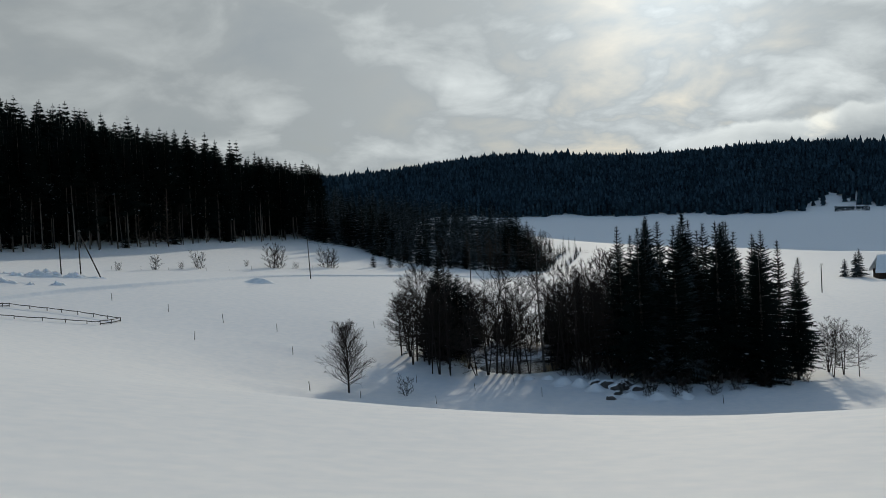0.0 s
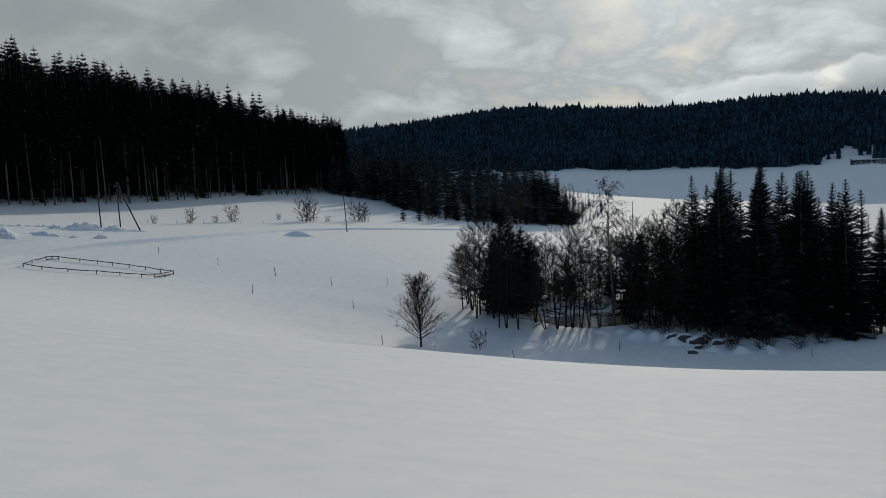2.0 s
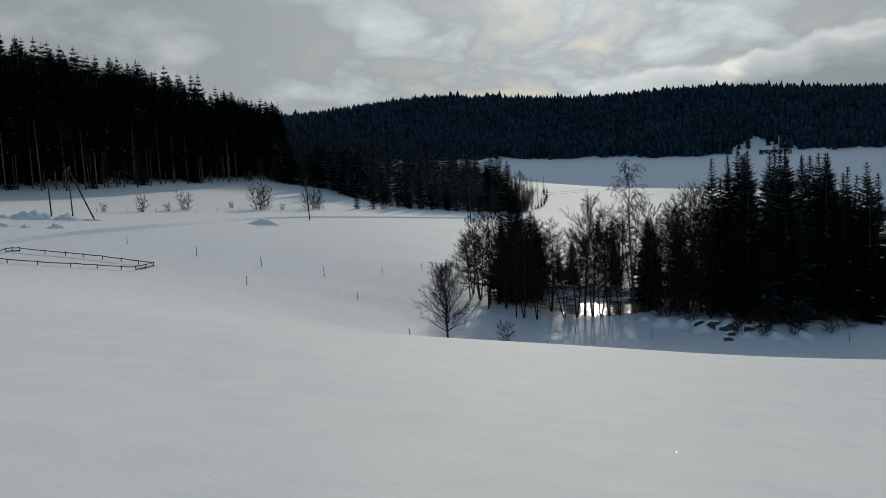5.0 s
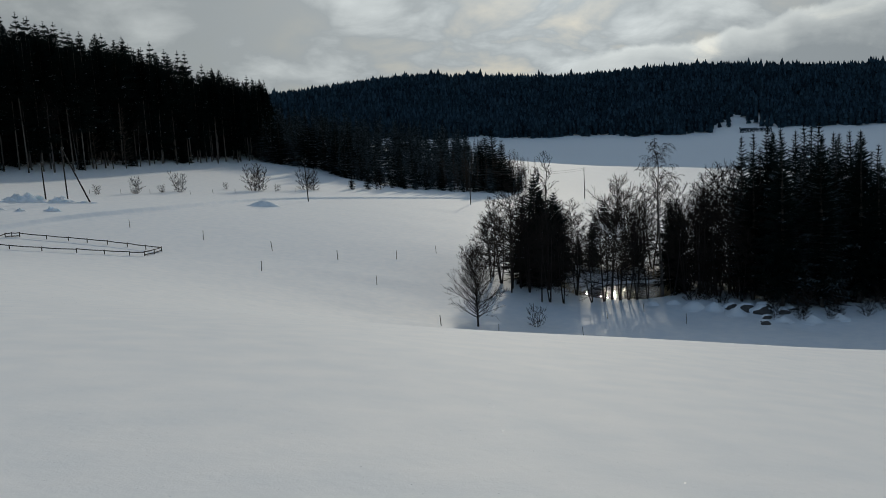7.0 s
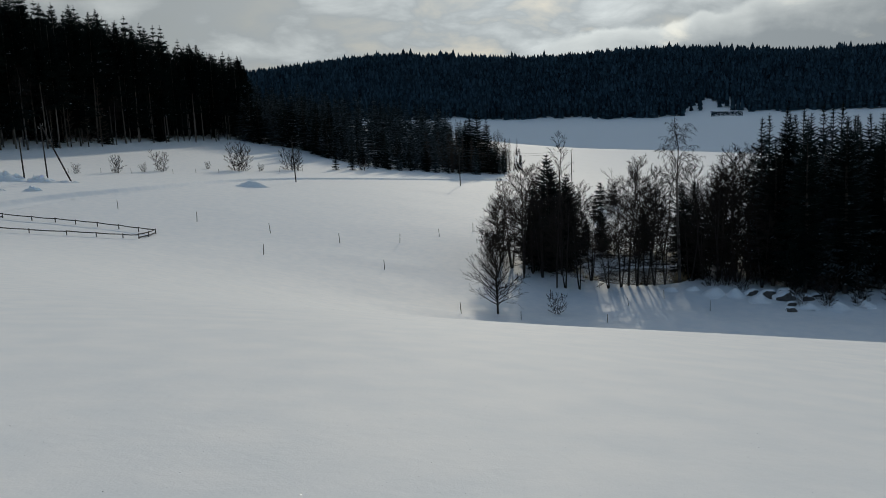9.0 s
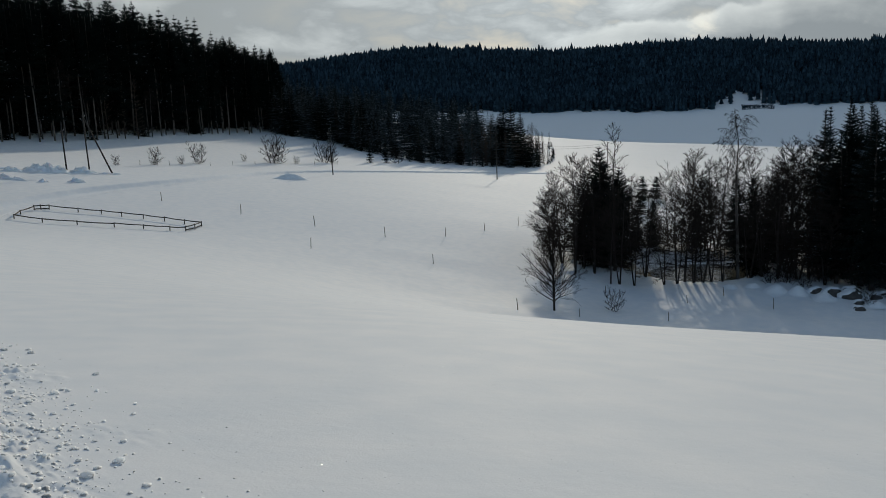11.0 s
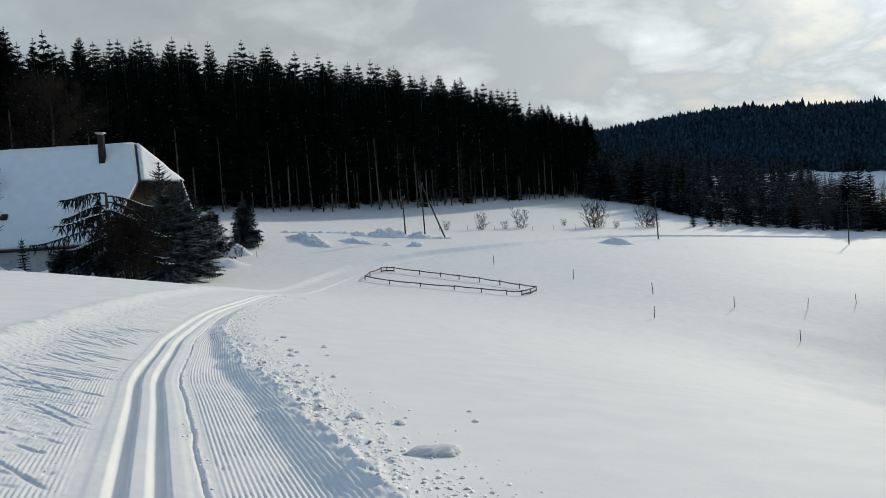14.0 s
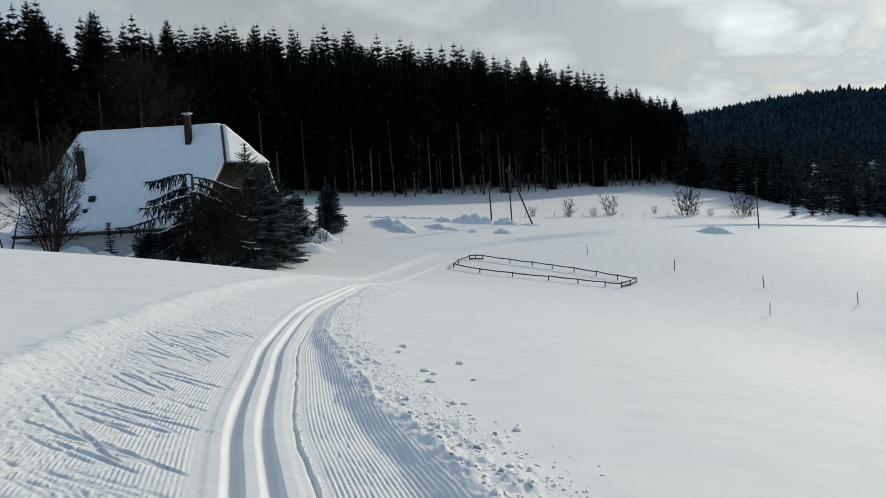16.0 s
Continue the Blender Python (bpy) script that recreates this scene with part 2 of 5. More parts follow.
SLATE = grained("roof_slate", (0.05, 0.05, 0.055), (0.13, 0.13, 0.135), 6.0, 0.7, 0.4, 0.01)
STONE = grained("field_stone", (0.025, 0.023, 0.021), (0.09, 0.085, 0.078), 3.5, 0.9, 0.6, 0.05)
METAL = material("zinc_sheet", (0.35, 0.36, 0.37), 0.35, 0.9)[0]
WIRE = material("overhead_wire", (0.05, 0.05, 0.05), 0.5, 0.6)[0]
CERAMIC = material("insulator_ceramic", (0.30, 0.28, 0.25), 0.3)[0]
GLASS = material("window_glass", (0.02, 0.025, 0.03), 0.06, 0.0, 0.6)[0]
WATER = material("pond_water", (0.03, 0.026, 0.018), 0.08, 0.0, 0.5)
_m, _n, _l, _b = WATER
_t = _n.new("ShaderNodeTexNoise")
_t.inputs["Scale"].default_value, _t.inputs["Detail"].default_value = 3.0, 3
_l.new(_n.new("ShaderNodeTexCoord").outputs["Object"], _t.inputs["Vector"])
_p = _n.new("ShaderNodeBump")
_p.inputs["Strength"].default_value, _p.inputs["Distance"].default_value = 0.6, 0.09
_l.new(_t.outputs[0], _p.inputs["Height"])
_l.new(_p.outputs[0], _b.inputs["Normal"])
WATER = _m


# ---- mesh helpers ----
class Shape:
    """Vertices and faces gathered for one mesh."""

    def __init__(self):
        self.v, self.f = [], []

    def add(self, verts, faces):
        k = len(self.v)
        self.v.extend(tuple(p) for p in verts)
        self.f.extend(tuple(i + k for i in face) for face in faces)
        return self

    def tube(self, points, radii, sides=6, cap=True):
        ring, k = [], len(self.v)
        points = [Vector(p) for p in points]
        for i, p in enumerate(points):
            ahead = points[min(i + 1, len(points) - 1)] - points[max(i - 1, 0)]
            ahead = ahead.normalized() if ahead.length > 1e-9 else Vector((0, 0, 1))
            side = ahead.cross(Vector((0.13, 0.97, 0.2))).normalized()
            up = side.cross(ahead)
            for s in range(sides):
                a = 2 * math.pi * s / sides
                self.v.append(tuple(p + (side * math.cos(a) + up * math.sin(a)) * radii[i]))
        for i in range(len(points) - 1):
            for s in range(sides):
                a, b = k + i * sides + s, k + i * sides + (s + 1) % sides
                self.f.append((a, b, b + sides, a + sides))
        if cap:
            self.f.append(tuple(k + s for s in reversed(range(sides))))
            self.f.append(tuple(k + (len(points) - 1) * sides + s for s in range(sides)))
        return self

    def box(self, lo, hi, m=None):
        pts = [Vector((x, y, z)) for z in (lo[2], hi[2]) for y in (lo[1], hi[1]) for x in (lo[0], hi[0])]
        if m is not None:
            pts = [m @ p for p in pts]
        return self.add(pts, [(0, 2, 3, 1), (4, 5, 7, 6), (0, 1, 5, 4), (2, 6, 7, 3), (0, 4, 6, 2), (1, 3, 7, 5)])

    def mesh(self, name, mat, smooth=False):
        me = bpy.data.meshes.new(name)
        me.from_pydata(self.v, [], self.f)
        me.materials.append(mat)
        if smooth:
            me.polygons.foreach_set("use_smooth", [True] * len(me.polygons))
        me.update()
        return me


def part(name, shape, mat, parent=None, label="", smooth=False):
    ob = new(name, shape if isinstance(shape, bpy.types.Mesh) else shape.mesh(name, mat, smooth))
    if parent is not None:
        ob.parent = parent
    if label:
        ob["label"] = label
    return ob


def thing(name, label, category, m=None, group="", kind=""):
    ob = new(name)
    ob.empty_display_size = 0.3
    if m is not None:
        ob.matrix_world = m
    return tagged(ob, label, category, group, kind)


def smooth01(a):
    a = np.clip(a, 0.0, 1.0)
    return a * a * (3 - 2 * a)


# ---- the land ----
# hollows and knolls of the land: centre x, y, reach, height
NEAR_RELIEF = [
    (-8, 12, 14, -0.12),
    (8, 16, 14, -3.76),
    (-22, 20, 14, 0.09),
    (-8, 33, 11, -0.56),
    (6, 31, 11, -0.32),
    (20, 31, 11, -0.20),
    (-2, 48, 11, -0.67),
    (12, 48, 12, -1.35),
    (28, 48, 14, -4.49),
    (-20, 45, 16, -2.43),
    (-36, 36, 14, -0.32),
    (-52, 38, 18, 1.35),
    (-40, 62, 18, 0.41),
    (-60, 72, 20, -4.53),
    (-20, 78, 20, -3.91),
    (2, 64, 16, -5.54),
    (22, 70, 18, -0.71),
    (46, 72, 22, -3.29),
]
FAR_RELIEF = [
    (-36, 100, 26, -1.07),
    (-4, 100, 26, -3.31),
    (30, 112, 28, -3.61),
    (-66, 120, 30, -2.25),
    (-30, 150, 32, -3.69),
    (10, 165, 34, -2.70),
    (60, 150, 45, -3.01),
    (-78, 180, 45, -1.70),
    (-30, 225, 45, -6.51),
    (40, 215, 45, -4.73),
    (110, 215, 60, -2.72),
    (75, 290, 60, -5.83),
    (-100, 130, 45, -5.67),
    (-80, 20, 45, -5.12),
    (30, -20, 45, 8.58),
    (75, 60, 45, -4.39),
]
TILT = (-4.43, -11.989, 4.446)


def base_land(x, y):
    z = TILT[0] + TILT[1] * x / 100 + TILT[2] * y / 100
    for cx, cy, r, h in NEAR_RELIEF + FAR_RELIEF:
        z = z + h * np.exp(-((x - cx) ** 2 + (y - cy) ** 2) / (2 * r * r))
    return z


def land(x, y):
    """Height of the snow: fields near by, a valley behind the crest, the wooded hill beyond."""
    x, y = np.asarray(x, float), np.asarray(y, float)
    rho = np.hypot(x, y)
    az = np.degrees(np.arctan2(x, y))
    cx, cy = np.clip(x, -130, 150), np.clip(y, -60, 300)
    z = base_land(cx, cy)
    rise = np.clip((25 - az) / 15, -0.4, 1.6) * 8.0 * smooth01((rho - 450) / 380)
    valley = np.maximum(-78.0, 3.0 - 0.205 * (840 - np.minimum(rho, 850))) + rise
    crest = 66.0 + 8 * np.sin(az * 0.11 + 0.6) + 4.5 * np.sin(az * 0.31)
    hill = valley + (crest - rise) * smooth01((rho - 832) / 215.0)
    s = smooth01((rho - 322) / 120.0)
    return z * (1 - s) + hill * s


# groomed track: its middle line, which the skier follows
TRACK = [(22, -10), (12, -5), (6, -2.5), (0, 0), (-6.4, 3.2), (-12.4, 7.2), (-15.5, 9.9), (-18.1, 12.9), (-20.3, 16), (-22.3, 18.6), (-23.9, 20.8), (-26.6, 24.9),
         (-27.9, 26.9), (-29.35, 29.5), (-31.0, 32.6), (-33.9, 39), (-36.2, 45.5), (-38.5, 52), (-41.0, 60.5), (-44.2, 71), (-45.9, 80), (-46.0, 88), (-44.2, 95), (-41, 102.8),
         (-35.6, 113.8), (-31.2, 124), (-26.5, 136), (-20.5, 146.5), (-12, 156), (-1, 165.7), (14, 176), (34, 186)]


def spline(points, step):
    """An even polyline along a Catmull-Rom curve."""
    p = np.array([points[0]] + list(points) + [points[-1]], float)
    out = []
    for i in range(1, len(p) - 2):
        t = np.linspace(0, 1, 40, endpoint=False)[:, None]
        a, b, c, d = p[i - 1], p[i], p[i + 1], p[i + 2]
        out.append(0.5 * (2 * b + (c - a) * t + (2 * a - 5 * b + 4 * c - d) * t**2 + (3 * b - a - 3 * c + d) * t**3))
    q = np.concatenate(out + [p[-1:]])
    s = np.r_[0, np.cumsum(np.hypot(*np.diff(q, axis=0).T))]
    n = np.arange(0, s[-1], step)
    return np.stack([np.interp(n, s, q[:, 0]), np.interp(n, s, q[:, 1])], 1)


LINE = spline(TRACK, 0.5)


def across(x, y):
    """Signed distance from the track's middle (right is positive) and the way along it, for arrays."""
    shape = np.shape(x)
    x, y = np.ravel(x), np.ravel(y)
    u, s = np.full(x.shape, 99.0), np.zeros(x.shape)
    near = (x > -60) & (x < 50) & (y > -25) & (y < 200)
    idx = np.nonzero(near)[0]
    tan = np.gradient(LINE, axis=0)
    tan /= np.linalg.norm(tan, axis=1)[:, None]
    for k in range(0, len(idx), 4000):
        i = idx[k : k + 4000]
        d = (x[i, None] - LINE[:, 0]) ** 2 + (y[i, None] - LINE[:, 1]) ** 2
        j = d.argmin(1)
        u[i] = (x[i] - LINE[j, 0]) * tan[j, 1] - (y[i] - LINE[j, 1]) * tan[j, 0]
        far = np.sqrt(d[np.arange(len(i)), j])
        u[i] = np.where(far > np.abs(u[i]) + 0.6, 99.0, u[i])
        s[i] = j * 0.5
    return u.reshape(shape), s.reshape(shape)


def lumpy(x, y, size, seed=0.0):
    """Smooth value noise in -1..1 from sums of turned sines, for arrays."""
    x, y = x + 0.45 * size * np.sin(y / size * 1.31 + seed * 3) + 0.3 * size * np.sin((x - 0.6 * y) / size * 0.47 + 1.1), y + 0.45 * size * np.sin(x / size * 1.17 + 0.7 + seed) + 0.3 * size * np.sin((x + y) / size * 0.39)
    v = 0
    for k, (a, f) in enumerate(((0.3, 1.0), (1.5, 1.37), (2.6, 1.83), (4.1, 2.41), (5.3, 3.3))):
        v = v + np.sin((x * math.cos(a + seed) + y * math.sin(a + seed)) * f / size * 2.2 + k * 1.7 + seed * 5) / (1 + 0.5 * k)
    return v / 2.6


def graded(parts):
    out = []
    for a, b, step in parts:
        out.append(np.arange(a, b, step))
    return np.unique(np.concatenate(out).round(3))


def build_ground():
    xs = graded([(-5000, -1000, 250), (-1000, -300, 40), (-300, -110, 6), (-110, -60, 1.6), (-60, 30, 0.7), (30, 80, 1.5), (80, 320, 6), (320, 1200, 30), (1200, 5001, 250)])
    ys = graded([(-5000, -400, 250), (-400, -60, 20), (-60, -15, 3), (-15, 60, 0.7), (60, 130, 1.0), (130, 220, 2), (220, 420, 5), (420, 1400, 18), (1400, 5001, 200)])
    X, Y = np.meshgrid(xs, ys)
    Z = land(X, Y)
    U, _ = across(X, Y)
    Z = Z + 0.05 * lumpy(X, Y, 9.0) * smooth01((np.abs(U) - 6.5) / 8)
    Z = Z - 0.6 * smooth01((3.9 - np.abs(U)) / 1.0)
    # drifted snow humps below the grove and on the slope
    Z = Z + 0.30 * lumpy(X, Y, 5.0, 1.0) * np.exp(-((X - 14) ** 2 / 900 + (Y - 66) ** 2 / 60))
    # wind drifts on the middle slope
    Z = Z + 0.07 * lumpy(X * 0.45 + 0.25 * Y, Y, 4.0, 2.0) * np.exp(-((X + 12) ** 2 / 500 + (Y - 74) ** 2 / 300))
    # hollow of the little pond
    Z = Z - 1.0 * smooth01(1.4 - np.hypot((X - 14.3) / 5.2, (Y - 81.2) / 4.2))
    n, w = X.size, len(xs)
    verts = np.stack([X.ravel(), Y.ravel(), Z.ravel()], 1)
    i = np.arange(n).reshape(X.shape)
    faces = np.stack([i[:-1, :-1], i[:-1, 1:], i[1:, 1:], i[1:, :-1]], -1).reshape(-1, 4)
    me = bpy.data.meshes.new("ground")
    me.vertices.add(n)
    me.vertices.foreach_set("co", verts.ravel())
    me.loops.add(faces.size)
    me.loops.foreach_set("vertex_index", faces.ravel())
    me.polygons.add(len(faces))
    me.polygons.foreach_set("loop_start", np.arange(0, faces.size, 4))
    me.polygons.foreach_set("use_smooth", np.ones(len(faces), bool))
    me.update(calc_edges=True)
    me.materials.append(SNOW)
    return tagged(new("ground", me), "smooth untouched white snow over rolling fields", "snow field", kind="structure")


def grid_object(name, X, Y, Z, mat, plain=None):
    n = X.size
    i = np.arange(n).reshape(X.shape)
    faces = np.stack([i[:-1, :-1], i[:-1, 1:], i[1:, 1:], i[1:, :-1]], -1).reshape(-1, 4)
    me = bpy.data.meshes.new(name)
    me.vertices.add(n)
    me.vertices.foreach_set("co", np.stack([X.ravel(), Y.ravel(), Z.ravel()], 1).ravel())
    me.loops.add(faces.size)
    me.loops.foreach_set("vertex_index", faces.ravel())
    me.polygons.add(len(faces))
    me.polygons.foreach_set("loop_start", np.arange(0, faces.size, 4))
    me.polygons.foreach_set("use_smooth", np.ones(len(faces), bool))
    me.update(calc_edges=True)
    me.materials.append(mat)
    if plain is not None:
        me.materials.append(SNOW)
        me.polygons.foreach_set("material_index", plain[:-1, :-1].ravel().astype(int))
    return new(name, me)


def bank_at(s):
    """How far right of the middle the bank stands, by the way along the track: it closes in towards the crest."""
    return np.interp(s, (40, 50.5, 52.5, 55, 62.5, 65.5, 69.5, 72.5, 80), (0.86, 0.9, 1.24, 1.40, 1.42, 1.22, 0.98, 0.80, 0.80))


def track_profile(u, s, X, Y, fine):
    """Height over the snow field across the groomed track: a sunk bed, grooves, ribs, a steep bank to the right."""
    wob = 0.07 * lumpy(X, Y, 1.1, 4.0) + 0.035 * lumpy(X, Y, 0.3, 1.1) + 0.016 * lumpy(X, Y, 0.11, 2.3)
    ur = u + wob + 1.41 - bank_at(s)
    z = -0.130 * smooth01((u + 2.75) / 0.9) * (1 - smooth01((ur - 1.0) / 0.39))
    inside = smooth01((u + 2.6) / 0.4) * smooth01((1.45 - ur) / 0.1)
    # two grooves of the classic track with soft rounded shoulders
    for c in (-0.125, 0.125):
        z = z - 0.062 * smooth01((0.078 - np.abs(u - c)) / 0.034)
    z = z + 0.010 * smooth01((0.34 - np.abs(u)) / 0.06)
    z = z + np.maximum(0, 0.004 + 0.012 * lumpy(X, Y, 0.07, 2.0)) * np.exp(-((u - 0.428 - 0.25 * wob) / 0.013) ** 2)
    z = z - (0.026 + 0.012 * lumpy(X, Y, 0.12, 0.4)) * np.exp(-((u - 0.395 - 0.25 * wob) / 0.015) ** 2)
    if fine:
        cord = 0.5 + 0.5 * np.cos(2 * math.pi * u / 0.038)
        worn = smooth01(0.62 + 0.8 * lumpy(X, Y, 1.3, 0.5) + 0.6 * lumpy(X, Y, 0.3, 2.5))
        right = smooth01((u - 0.48) / 0.04) * smooth01((1.35 - ur) / 0.10) * (0.75 + 0.25 * worn)
        left = smooth01((-0.40 - u) / 0.05) * smooth01((u + 2.15) / 0.7) * (0.10 + 0.90 * worn)
        ribs = cord * (0.0105 * right + 0.0115 * left)
        rough = smooth01((-0.42 - u) / 0.2) * smooth01((u + 3.0) / 0.3)
        chewed = smooth01((-1.1 - u) / 0.7)
        z = z + (0.006 * lumpy(X, Y, 0.55, 3.0) + 0.006 * lumpy(X, Y, 0.10, 1.4) + (0.005 + 0.006 * chewed) * np.maximum(0, lumpy(X, Y, 0.055, 0.7)) + 0.006 * chewed * np.maximum(0, lumpy(X, Y, 0.13, 2.7) - 0.2)) * rough * (1.25 - 0.8 * worn * (1 - chewed))
        z = z + 0.003 * lumpy(X, Y, 0.09, 5.0) * inside
        # broken face of the right bank
        z = z + (0.012 * lumpy(X, Y, 0.07, 0.8) + 0.014 * np.maximum(0, lumpy(X, Y, 0.035, 1.7))) * smooth01((ur - 1.26) / 0.1) * smooth01((1.5 - ur) / 0.1)
        # marks of skating skis beside the grooves
        for s0, u0, lean, length, deep in SKATES:
            box = np.abs(s[:, 0] - s0) < length + 0.1
            if not box.any():
                continue
            ds, du = s[box] - s0, u[box] - u0
            a = ds * math.cos(lean) + du * math.sin(lean)
            b = -ds * math.sin(lean) + du * math.cos(lean)
            near = np.exp(-((b / 0.013) ** 2)) - 0.5 * np.exp(-(((b - 0.032) / 0.014) ** 2))
            ribs[box] *= 1 - np.exp(-((b / 0.032) ** 2)) * smooth01((length - np.abs(a)) / 0.1)
            z[box] -= deep * near * smooth01((length - np.abs(a)) / 0.2) * (0.88 + 0.12 * np.cos(a * 9 + s0))
        z = z + ribs
        # pole basket dents
        for s0, u0 in DENTS:
            box = np.abs(s[:, 0] - s0) < 0.2
            if box.any():
                z[box] -= 0.02 * np.exp(-((s[box] - s0) ** 2 + (u[box] - u0) ** 2) / 0.03**2)
    # ragged crest of the right bank with broken snow behind it, a soft ridge to the left
    z = z + np.maximum(0, 0.020 + 0.020 * lumpy(X, Y, 0.13, 1.3) + 0.012 * lumpy(X, Y, 0.05, 0.6)) * np.exp(-(((ur - 1.41) / 0.06) ** 2))
    lump = np.maximum(0, lumpy(X, Y, 0.13, 2.2) + 0.4 * lumpy(X, Y, 0.5, 0.2)) + 0.5 * np.maximum(0, lumpy(X, Y, 0.055, 1.9))
    z = z + 0.042 * lump * smooth01((ur - 1.38) / 0.08) * smooth01((2.15 + 0.5 * lumpy(X, Y, 0.8, 3.1) - ur) / 0.6)
    z = z + np.maximum(0, 0.028 + 0.02 * lumpy(X, Y, 0.3, 0.9) + 0.012 * lumpy(X, Y, 0.09, 1.9)) * np.exp(-(((u + 2.55 - 0.15 * lumpy(X, Y, 1.6, 2.5)) / 0.2) ** 2))
    return z


def build_track(name, a, b, us, step, fine, label, deep=1.0):
    us = np.unique(us.round(4))
    us = us[np.r_[True, np.diff(us) > 0.004]]
    whole = spline(TRACK, 0.1)
    way = np.arange(len(whole)) * 0.1
    s = np.linspace(a, b, int((b - a) / step) + 1)
    line = np.stack([np.interp(s, way, whole[:, 0]), np.interp(s, way, whole[:, 1])], 1)
    tan = np.gradient(line, axis=0)
    tan /= np.linalg.norm(tan, axis=1)[:, None]
    right = np.stack([tan[:, 1], -tan[:, 0]], 1)
    X = line[:, :1] + right[:, :1] * us
    Y = line[:, 1:] + right[:, 1:] * us
    U = np.broadcast_to(us, X.shape)
    S = np.broadcast_to(s[:, None], X.shape)
    return tagged(grid_object(name, X, Y, land(X, Y) + 0.004 - 0.012 * smooth01((np.abs(U) - 4.2) / 2.8) + (1 + (deep - 1) * smooth01((S - a - 18) / 40)) * track_profile(U, S, X, Y, fine), GROOMED, np.abs(U) > 2.75), label, "ski track", kind="structure")


build_ground()
_split = 0.5 * int(np.argmin(np.abs(LINE[:, 1] - 13.0) + 50 * (LINE[:, 0] > 0)))
_mid = 0.5 * int(np.argmin(np.hypot(LINE[:, 0] + 31.4, LINE[:, 1] - 33.5)))
_crest = 0.5 * int(np.argmin(np.hypot(LINE[:, 0] + 38.5, LINE[:, 1] - 52)))
dice = random.Random(7)
SKATES = []
for k in range(520):
    side = dice.choice((-1, -1, 1))
    SKATES.append((dice.uniform(_split, _crest), dice.triangular(-1.9, -0.55, -0.95), side * dice.uniform(0.4, 0.85), dice.uniform(0.3, 0.9), 0.006 + 0.018 * dice.random() ** 2))
DENTS = [(dice.uniform(_split, _crest), dice.choice((dice.uniform(0.5, 0.9), dice.uniform(-0.95, -0.5)))) for k in range(140)]
LEFT_U = np.r_[np.arange(-7.0, -3.0, 0.25), np.arange(-3.0, -2.2, 0.04), np.arange(-2.2, -0.40, 0.0105)]
RIGHT_U = np.r_[np.arange(-0.41, 0.37, 0.012), np.arange(0.37, 1.48, 0.0076), np.arange(1.48, 2.5, 0.016), np.arange(2.5, 2.7, 0.05), np.arange(2.7, 7.1, 0.25)]
COARSE_U = np.r_[np.arange(-7.0, -0.4, 0.2), np.arange(-0.4, 0.5, 0.025), np.arange(0.5, 1.8, 0.08), np.arange(1.8, 7.1, 0.2)]
build_track("ski_track", _split, _mid, LEFT_U, 0.021, True, "skating lane of corduroy snow crossed by ski marks")
build_track("ski_track", _split, _mid, RIGHT_U, 0.05, True, "groomed cross-country track with two grooves and corduroy snow")
build_track("ski_track", _mid, _crest, LEFT_U, 0.09, True, "skating lane bending over the rise")
build_track("ski_track", _mid, _crest, RIGHT_U, 0.12, True, "groomed cross-country track bending over the rise")
build_track("ski_track", 0.0, _split, COARSE_U, 0.3, False, "groomed cross-country track behind the skier")
build_track("ski_track", _crest, len(LINE) * 0.5 - 1.0, COARSE_U, 0.4, False, "groomed track winding on past the paddock", 3.8)


def at(x, y, dz=0.0):
    return Vector((x, y, float(land(x, y)) + dz))


